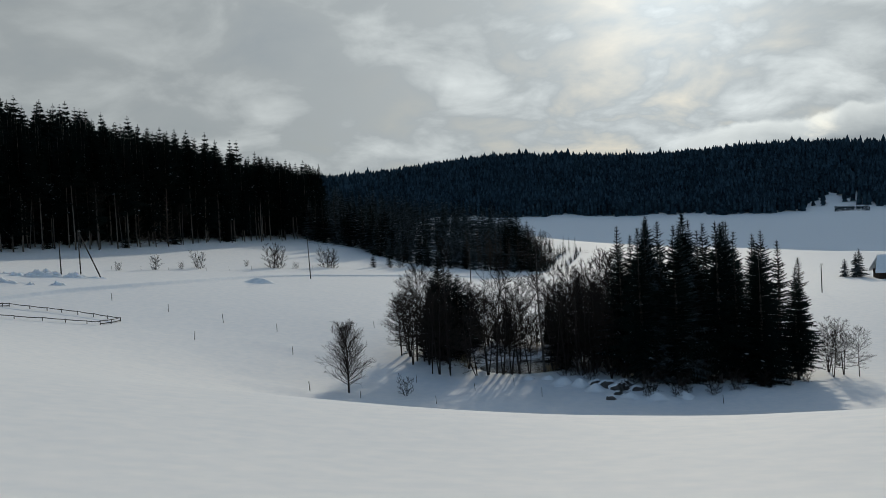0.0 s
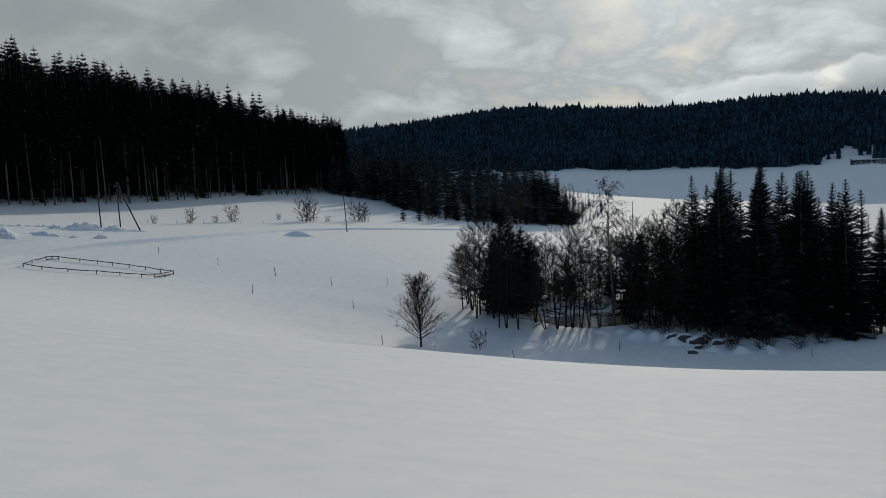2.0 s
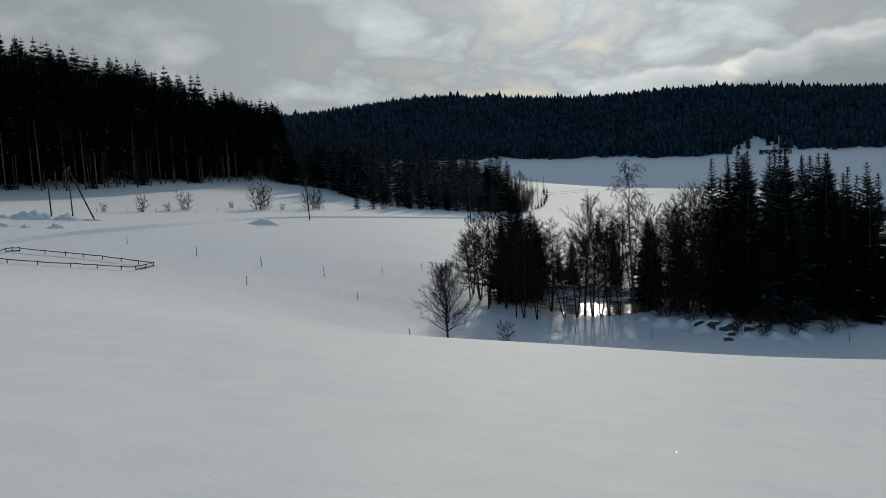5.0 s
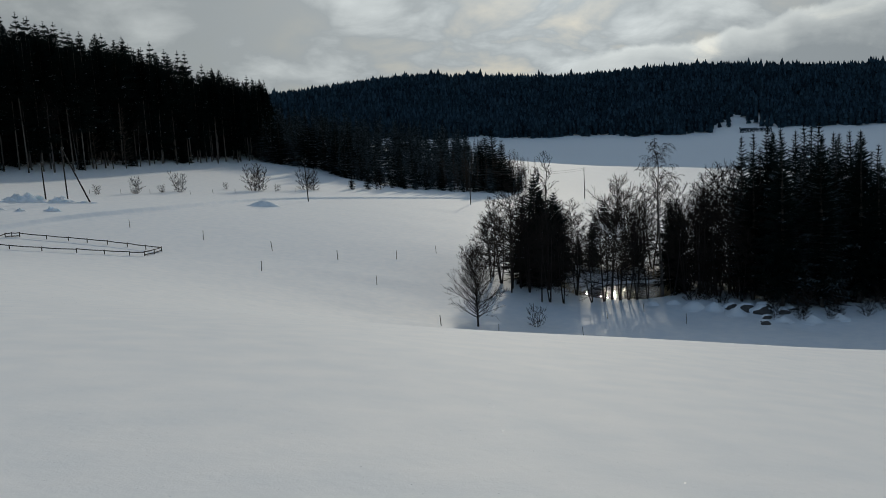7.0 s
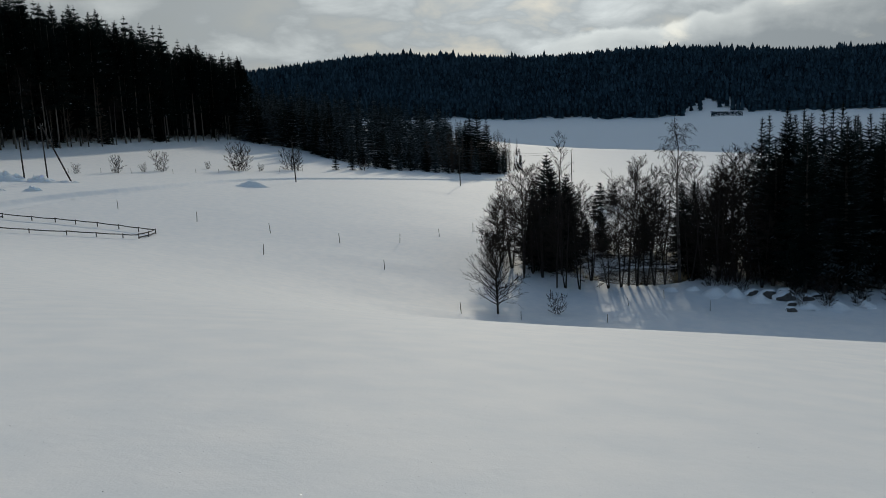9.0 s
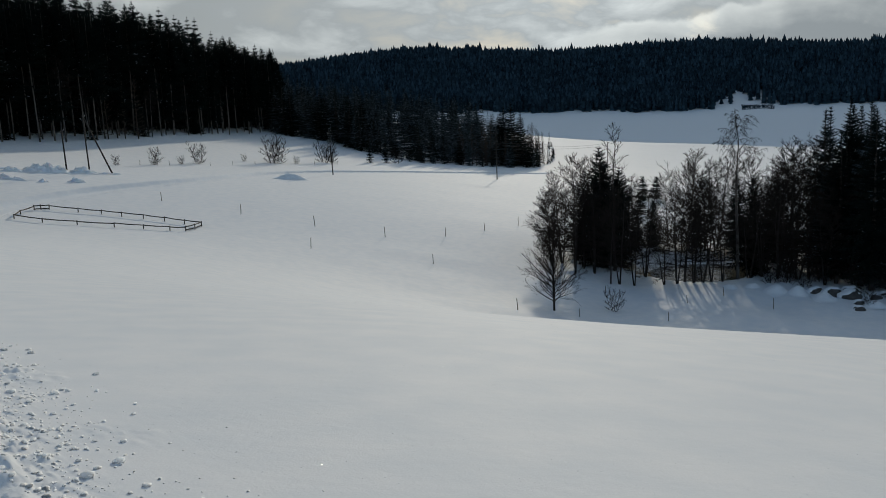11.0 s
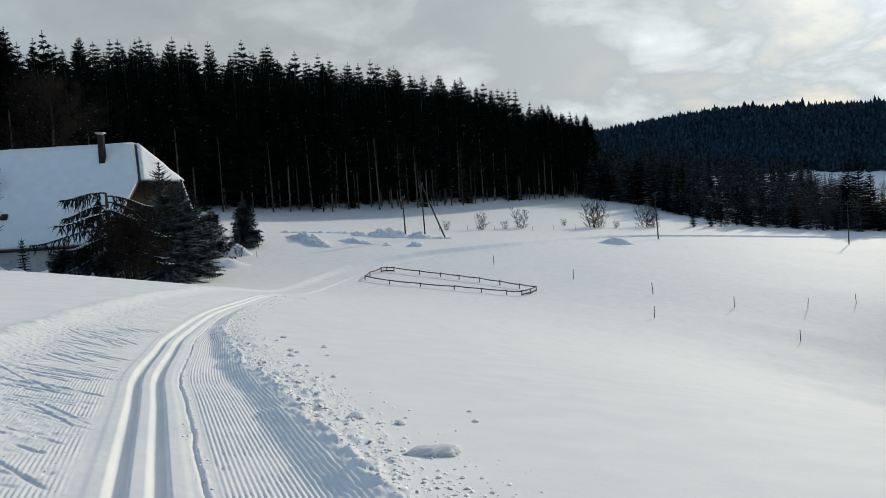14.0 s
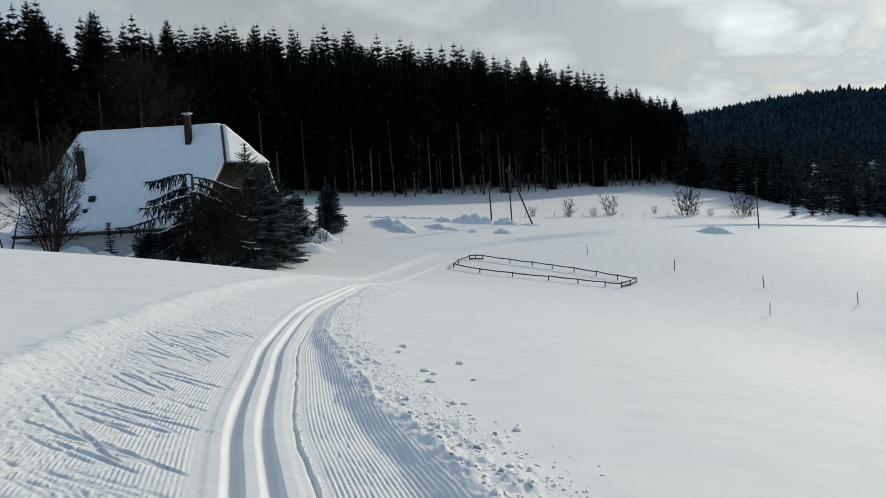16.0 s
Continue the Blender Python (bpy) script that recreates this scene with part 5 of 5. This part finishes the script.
# ---- shed at the wood's edge ----
def shed(m):
    """Dark timber shed under a hipped snow roof; its corner at the origin, x to the right."""
    ob = thing("shed", "dark timber shed with a hipped snow-covered roof", "shed", m)
    part("wall", Shape().box((-7, 0, -1.5), (0, 6, 2.2)), TIMBER, ob, "dark board wall")
    for k in range(24):
        part("board", Shape().box((-6.95 + k * 0.29, -0.03, -1.5), (-6.72 + k * 0.29, 0.0, 2.2)), TIMBER, ob)
    low, top = 1.95, 4.75
    e = [(-8.4, -1.4), (1.4, -1.4), (1.4, 7.4), (-8.4, 7.4)]
    ridge = [(-5.2, 3.0), (-1.8, 3.0)]
    for corners in ([e[0], e[1], ridge[1], ridge[0]], [e[1], e[2], ridge[1]], [e[2], e[3], ridge[0], ridge[1]], [e[3], e[0], ridge[0]]):
        c = [Vector((x, y, top if (x, y) in ridge else low)) for x, y in corners]
        k = len(c)
        sides = [tuple(reversed(range(k))), tuple(range(k, 2 * k))] + [(i, (i + 1) % k, (i + 1) % k + k, i + k) for i in range(k)]
        roof = part("roof", Shape().add(c + [p + Vector((0, 0, 0.15)) for p in c], sides), SLATE, ob)
        part("roof_snow", Shape().add([p + Vector((0, 0, 0.155)) for p in c] + [p + Vector((0, 0, 0.42)) for p in c], sides), SNOW, roof, "even snow layer")
    return ob


shed(Matrix.LocRotScale(at(-82.6, 69.8, 0.1), Euler((0, 0, 0.75)), None))

# ---- poles and wires ----
def utility_pole(height, x, y, label, lean=(0, 0), r=0.095):
    ob = thing("utility_pole", label, "utility pole", Matrix.LocRotScale(at(x, y, -0.3), Euler((lean[0], lean[1], 0)), None), "poles of the overhead line")
    part("mast", Shape().tube([(0, 0, 0), (0, 0, height * 0.5), (0, 0, height)], [r, r * 0.88, r * 0.72], 10), POLE, ob, smooth=True)
    for k, (sgn, z) in enumerate(((1, height - 0.25), (-1, height - 0.6))):
        part("bracket", Shape().tube([(0, 0, z), (sgn * 0.28, 0, z), (sgn * 0.28, 0, z + 0.12)], [0.018] * 3, 5), METAL, ob)
        part("insulator", Shape().tube([(sgn * 0.28, 0, z + 0.1), (sgn * 0.28, 0, z + 0.16), (sgn * 0.28, 0, z + 0.2), (sgn * 0.28, 0, z + 0.24)], [0.03, 0.055, 0.04, 0.02], 8), CERAMIC, ob)
    return ob


LABP = "weathered wooden utility pole carrying two thin wires"
poles = [(-47.24, 116.25, 7.4, -0.02), (-17.43, 143.76, 7.6, -0.035), (12.62, 156.86, 7.4, 0.0), (44.94, 187.0, 7.6, 0.0), (76.0, 141.3, 5.6, 0.0), (98.0, 150.0, 5.6, 0.0)]
for x, y, h, ln in poles:
    utility_pole(h, x, y, LABP, (0, ln))
utility_pole(5.6, -49.37, 114.6, "shorter wooden pole standing next to the braced pole", (0, -0.02), 0.10)
strut = thing("pole_strut", "slanting wooden strut bracing the tall utility pole", "utility pole", Matrix.Translation(at(-44.9, 117.9, -0.3)))
top = Vector((-47.3, 116.4, float(land(-47.24, 116.25)) + 6.7)) - at(-44.9, 117.9, -0.3)
part("mast", Shape().tube([(0, 0, 0), top * 0.5, top], [0.10, 0.095, 0.085], 10), POLE, strut, smooth=True)


def wire(a, b, za, zb, sag):
    pa, pb = at(a[0], a[1], za), at(b[0], b[1], zb)
    pts = [pa.lerp(pb, k / 16) + Vector((0, 0, -4 * sag * (k / 16) * (1 - k / 16))) for k in range(17)]
    ob = new("overhead_wire", Shape().tube(pts, [0.016] * 17, 4).mesh("overhead_wire", WIRE))
    tagged(ob, "thin dark overhead wire sagging between poles", "wire", "overhead wires")


for drop in (0.15, 0.6):
    wire((-17.43, 143.76), (12.62, 156.86), 7.3 - drop, 7.1 - drop, 0.7)
    wire((12.62, 156.86), (44.94, 187.0), 7.1 - drop, 7.3 - drop, 0.9)

# ---- field stakes ----
stake = thing("fence_stake", "thin weathered wooden stake standing in snow", "fence stake", group="stakes across the field")
part("post", Shape().tube([(0, 0, -0.5), (0, 0, 0.5), (0.02, 0.0, 1.2)], [0.042, 0.04, 0.036], 7), STAKE, stake, smooth=True)
rng = random.Random(8)
stakes = [(-20.13, 81.79), (-9.64, 81.06), (-35.46, 98.28), (-27.21, 94.77), (-19.88, 92.35), (-13.1, 90.33), (-6.86, 92.01), (-2.13, 95.37), (2.28, 98.49), (-5.6, 66.6), (-1.2, 66.3), (12.76, 71.98), (14.88, 68.24), (5.4, 66.0), (-57.8, 90.0), (3.5, 74.0), (9.0, 70.6), (29.5, 63.5)]
stakes += [(-48.5 + 3.6 * k + rng.uniform(-1, 1), 131.0 + 4.6 * k + rng.uniform(-1, 1)) for k in range(10)]
for k, (x, y) in enumerate(stakes):
    s = 0.6 if k > 9 else rng.uniform(0.72, 0.9)
    (place if k == 0 else sized_copy)(stake, x, y, rng.uniform(0, 6), s, 0.0, (rng.uniform(-0.06, 0.06), rng.uniform(-0.06, 0.06)))

# ---- paddock of rails ----
paddock = thing("paddock", "low riding paddock of weathered dark rails half buried in snow", "paddock fence", Matrix.Translation(at(-37, 85)))
origin = at(-37, 85)


def rail_line(points, tops, lower=False):
    for k, (x, y) in enumerate(points):
        h = tops
        p = at(x, y, -0.4) - origin
        part("post", Shape().tube([p, p + Vector((0.02, 0, 0.4 + h + 0.07))], [0.05, 0.045], 7), RAIL, paddock)
    for (ax, ay), (bx, by) in zip(points, points[1:]):
        a, b = at(ax, ay, tops) - origin, at(bx, by, tops) - origin
        a.z += rng.uniform(-0.04, 0.04)
        part("rail", Shape().tube([a, a.lerp(b, 0.5) + Vector((0, 0, -0.03)), b], [0.052, 0.05, 0.045], 6), RAIL, paddock)
        if lower:
            part("rail", Shape().tube([a - Vector((0, 0, 0.3)), b - Vector((0, 0, 0.3))], [0.055, 0.05], 6), RAIL, paddock)


rail_line([(-44.2, 82.8), (-41.6, 81.5), (-38.9, 81.4), (-36.1, 81.7), (-33.9, 82.2), (-31.9, 82.8), (-30.7, 83.3)], 0.32)
rail_line([(-30.7, 83.3), (-30.2, 85.0), (-29.9, 86.8)], 0.38, True)
rail_line([(-29.9, 86.8), (-31.4, 87.0), (-33.2, 87.5), (-35.1, 87.8), (-37.0, 88.0), (-38.8, 88.3), (-40.8, 88.4), (-43.4, 88.9)], 0.36)
rail_line([(-43.4, 88.9), (-44.0, 88.6), (-44.4, 88.1)], 0.38, True)
rail_line([(-44.4, 88.1), (-44.6, 85.4), (-44.2, 82.8)], 0.33)

# ---- stones and water in the hollow ----
def boulder(seed, r):
    bm = bmesh.new()
    bmesh.ops.create_icosphere(bm, subdivisions=3, radius=r)
    for v in bm.verts:
        q = v.co / r
        v.co = Vector((v.co.x * 1.2, v.co.y, v.co.z * 0.85)) * (1 + 0.22 * noise.noise(q * 1.6 + Vector((seed, 0, 0))) + 0.08 * noise.noise(q * 4.5 + Vector((seed, 3, 0))))
    me = bpy.data.meshes.new("boulder")
    bm.to_mesh(me)
    me.materials.append(STONE)
    cap = bpy.data.meshes.new("snow_cap")
    for v in bm.verts:
        v.co = Vector((v.co.x * 1.05, v.co.y * 0.95 + 0.26 * r, max(v.co.z * 1.12 + 0.06 * r, 0.16 * r)))
    bm.to_mesh(cap)
    bm.free()
    cap.materials.append(SNOW)
    cap.polygons.foreach_set("use_smooth", [True] * len(cap.polygons))
    return me, cap


for k, (x, y, rx, h) in enumerate([(16.2, 73.6, 0.9, 0.45), (17.4, 72.2, 1.3, 0.6), (18.9, 71.4, 1.1, 0.6), (20.0, 69.6, 1.2, 0.5), (24.6, 66.4, 1.4, 0.45), (14.4, 74.0, 0.9, 0.35), (27.0, 66.6, 1.2, 0.4), (22.4, 66.9, 1.0, 0.4)]):
    snow_mound("snow_pillow", "rounded pillow of snow over hidden stones", "snow heap", x, y, rx, rx * 0.8, h, 0.4 * k, 0.15, 7 + k, SNOW, group="snow pillows at the hollow's rim")
rng = random.Random(12)
for k, (x, y, r) in enumerate([(21.2, 70.3, 0.75), (22.1, 69.3, 0.8), (23.6, 68.5, 0.6), (20.6, 66.2, 0.42), (22.9, 70.4, 0.7), (24.8, 69.0, 0.5), (21.6, 67.6, 0.38), (20.4, 71.2, 0.55)]):
    rock, cap = boulder(k * 3.1, r)
    ob = thing("boulder", "dark field boulder under a cap of snow", "boulder", Matrix.LocRotScale(at(x, y, -0.22 * r), Euler((0, 0, rng.uniform(-0.4, 0.4))), None), "boulders at the hollow's rim")
    part("stone", rock, STONE, ob)
    part("snow_cap", cap, SNOW, ob, "rounded snow cap")

ring, turn = np.meshgrid(np.linspace(0, 1, 14), np.linspace(0, 2 * math.pi, 49))
edge_r = 1 + 0.08 * np.sin(3 * turn) + 0.05 * np.sin(5 * turn + 1)
PX, PY = 14.3 + 6.0 * ring * edge_r * np.cos(turn), 81.2 + 4.9 * ring * edge_r * np.sin(turn)
tagged(grid_object("pond", PX, PY, np.full(PX.shape, -14.2), WATER), "small open pond glinting between bare trees", "pond", kind="structure")

# dry reeds round the pond
REED = grained("dry_reed", (0.20, 0.15, 0.085), (0.42, 0.33, 0.20), 9.0, 0.85, 0.0, per_object=0.25)
reed_clump = thing("reed_clump", "clump of dry beige reeds at the pond's edge", "reeds", group="reeds round the pond")
rng = random.Random(91)
blades = Shape()
for k in range(110):
    a, q = rng.uniform(0, 6.28), 0.9 * rng.random() ** 0.6
    foot = Vector((q * math.cos(a), q * math.sin(a), -0.15))
    lean = Vector((rng.gauss(0, 0.16), rng.gauss(0, 0.16), rng.uniform(0.7, 1.5)))
    blades.tube([foot, foot + lean * 0.6, foot + lean + Vector((rng.gauss(0, 0.1), rng.gauss(0, 0.1), -0.05))], [0.011, 0.009, 0.004], 3, False)
part("stalks", blades, REED, reed_clump)
for k, (x, y, h) in enumerate([(17.6, 77.8, 1.0), (18.9, 79.4, 1.1), (19.8, 81.4, 1.1), (16.6, 77.0, 0.8), (19.0, 83.8, 1.0), (9.0, 79.2, 0.8), (8.5, 81.4, 0.8), (16.4, 85.8, 0.9), (13.6, 86.3, 0.8), (10.6, 85.2, 0.8), (17.9, 85.0, 0.9)]):
    (place if k == 0 else sized_copy)(reed_clump, x, y, k * 1.1, h, -0.35)

# ---- far homestead beyond the grove ----
def far_house(m):
    h = thing("barn", "distant low farmhouse with a snow-covered roof", "house", m)
    part("wall", Shape().box((-7, -4.5, -1.5), (7, 4.5, 2.4)), TIMBER, h, "dark timber wall")
    for sgn in (-1, 1):
        c = [(-8, sgn * 5.6, 1.7), (8, sgn * 5.6, 1.7), (6.5, 0, 6.2), (-6.5, 0, 6.2)]
        if sgn > 0:
            c = [c[1], c[0], c[3], c[2]]
        sh = Shape().add(c + [(x, y, z + 0.45) for x, y, z in c], [(3, 2, 1, 0), (4, 5, 6, 7), (0, 1, 5, 4), (1, 2, 6, 5), (2, 3, 7, 6), (3, 0, 4, 7)])
        part("roof", sh, SNOW, h, "snow-covered roof slope")
    for k in range(4):
        part("window", Shape().box((-5.2 + k * 3.2, -4.56, 0.4), (-4.2 + k * 3.2, -4.48, 1.5)), GLASS, h)
    part("chimney", Shape().box((1.5, -0.4, 5.5), (2.3, 0.4, 7.4)), BRICKISH, h)
    return h


far_house(Matrix.LocRotScale(at(113.0, 178.5, 0.3), Euler((0, 0, -0.35)), (0.8, 0.8, 0.8)))
for x, y, h in ((105.0, 184.0, 0.6), (107.4, 187.0, 0.68), (103.4, 186.0, 0.45)):
    sized_copy(garden, x, y, h * 7, h)
for k, (x, y) in enumerate(((118.0, 172.0), (109.0, 170.5))):
    sized_copy(bushes[k], x, y, k * 2.0, 1.2)

# ---- snow clods beside the track ----
rng = random.Random(77)
clod = []
for k in range(3):
    bm = bmesh.new()
    bmesh.ops.create_icosphere(bm, subdivisions=1, radius=1.0)
    for v in bm.verts:
        v.co *= 1 + 0.3 * noise.noise(v.co * 2.1 + Vector((k * 5.0, 0, 0)))
        v.co.z *= 0.65
    bm.verts.ensure_lookup_table()
    V = np.array([v.co[:] for v in bm.verts])
    bm.verts.index_update()
    F = np.array([[v.index for v in f.verts] for f in bm.faces])
    bm.free()
    clod.append((V, F))
crumbs = []
tan = np.gradient(LINE, axis=0)
tan /= np.linalg.norm(tan, axis=1)[:, None]
lo, hi = int(_split / 0.5), int(_crest / 0.5)
dice = np.random.RandomState(77)
N = 18000
ci = dice.randint(lo, hi, N)
zone = dice.rand(N)
cu = np.where(zone < 0.56, bank_at(ci * 0.5) + np.abs(dice.normal(0, 0.36, N)), np.where(zone < 0.64, -2.35 - np.abs(dice.normal(0, 0.2, N)), np.where(zone < 0.94, -2.4 + 1.95 * dice.rand(N) ** 1.5, 0.41 + 0.03 * dice.normal(0, 1, N))))
cr = 0.005 + 0.018 * dice.rand(N) ** 3 + np.where((dice.rand(N) < 0.012) & (cu > 1.3), 0.04 * dice.rand(N) ** 1.5, 0)
cr = np.where(cu < 0.6, 0.6 * cr, cr)
cs = dice.rand(N) * 0.5
cx = LINE[ci, 0] + tan[ci, 0] * cs + tan[ci, 1] * cu
cy = LINE[ci, 1] + tan[ci, 1] * cs - tan[ci, 0] * cu
cz = land(cx, cy) + 0.004 + track_profile(cu[:, None], (ci * 0.5)[:, None], cx[:, None], cy[:, None], False)[:, 0] + cr * 0.25
for k in range(N):
    r = cr[k]
    crumbs.append((*clod[k % 3], Matrix.LocRotScale((cx[k], cy[k], cz[k]), Euler((rng.uniform(-0.4, 0.4), rng.uniform(-0.4, 0.4), rng.uniform(0, 6))), (r * rng.uniform(0.8, 1.5), r, r))))
tagged(new("snow_crumbs", join_shapes(crumbs, "snow_crumbs", LUMPS)), "crumbs of broken snow scattered along the track's edge", "snow crumbs", kind="stuff")
# larger single lumps thrown onto the field
def snow_lump(seed, x, y, wide, deep_, high, turn):
    bm = bmesh.new()
    bmesh.ops.create_icosphere(bm, subdivisions=3, radius=1.0)
    for v in bm.verts:
        q = v.co * 1.3 + Vector((seed * 4.7, 0, 0))
        v.co *= 1 + 0.38 * noise.noise(q) + 0.16 * noise.noise(q * 2.7) + 0.06 * noise.noise(q * 7)
        v.co.z = max(v.co.z, -0.45)
    me = bpy.data.meshes.new("snow_lump")
    bm.to_mesh(me)
    bm.free()
    me.materials.append(LUMPS)
    ob = new("snow_lump", me)
    ob.matrix_world = Matrix.LocRotScale(at(x, y, high * 0.35), Euler((0.06, 0.05, turn)), (wide, deep_, high))
    return tagged(ob, "loose lump of snow lying on the smooth field", "snow lump", "lumps thrown from the track")


snow_lump(1, -23.19, 23.41, 0.21, 0.10, 0.055, 0.5)
for k, (x, y, r) in enumerate([(-21.82, 21.47, 0.085), (-22.19, 21.36, 0.075), (-22.07, 21.13, 0.06), (-21.43, 20.52, 0.06), (-21.65, 21.52, 0.045), (-21.43, 21.57, 0.03), (-21.33, 21.35, 0.045), (-22.42, 22.35, 0.045), (-24.22, 24.61, 0.09), (-23.38, 25.73, 0.035), (-27.64, 30.76, 0.07), (-27.44, 30.57, 0.06), (-27.23, 29.84, 0.07), (-26.89, 30.55, 0.05), (-23.77, 24.54, 0.06), (-22.22, 22.14, 0.035), (-22.0, 21.95, 0.035), (-22.02, 21.42, 0.05), (-21.27, 20.57, 0.03), (-21.05, 20.62, 0.03), (-23.2, 25.1, 0.04), (-27.6, 32.2, 0.08), (-29.0, 33.4, 0.08), (-25.6, 27.6, 0.05), (-26.4, 28.6, 0.045), (-17.0, 15.11, 0.055), (-16.57, 13.91, 0.05), (-20.4, 20.2, 0.035)]):
    snow_lump(k + 2, x, y, r * 0.95, r * 0.75, r * 0.55, k * 1.3)

# ---- ice crystals that glint on the snow ----
ICE, _n, _l, _b = material("ice_crystal", (0.86, 0.88, 0.9), 0.18, 0.0, 0.5)
dice = np.random.RandomState(5)
N = 30000
fi, fo = dice.randint(0, hi, N), 2.0 + 32.0 * dice.rand(N) ** 1.7
fx = LINE[fi, 0] + tan[fi, 1] * fo + dice.uniform(-0.4, 0.4, N)
fy = LINE[fi, 1] - tan[fi, 0] * fo + dice.uniform(-0.4, 0.4, N)
fu, _ = across(fx, fy)
keep = fu > 1.9
fx, fy = fx[keep], fy[keep]
fz = land(fx, fy) + 0.05 * lumpy(fx, fy, 9.0) * smooth01((np.abs(fu[keep]) - 6.5) / 8) + 0.012
ax, ay = dice.normal(0, 0.2, len(fx)), dice.normal(0, 0.2, len(fx))
fr = dice.uniform(0.0022, 0.0048, len(fx))
turn = dice.uniform(0, 6.28, len(fx))
corners = []
for k in range(4):
    dx, dy = fr * np.cos(turn + k * math.pi / 2), fr * np.sin(turn + k * math.pi / 2)
    corners.append(np.stack([fx + dx, fy + dy, fz - dx * ax - dy * ay], 1))
V = np.stack(corners, 1).reshape(-1, 3)
me = bpy.data.meshes.new("ice_crystals")
me.vertices.add(len(V))
me.vertices.foreach_set("co", V.ravel())
me.loops.add(len(V))
me.loops.foreach_set("vertex_index", np.arange(len(V)))
me.polygons.add(len(V) // 4)
me.polygons.foreach_set("loop_start", np.arange(0, len(V), 4))
me.update(calc_edges=True)
me.materials.append(ICE)
tagged(new("ice_crystals", me), "tiny ice crystals glinting on the smooth snow", "ice crystals", kind="stuff")
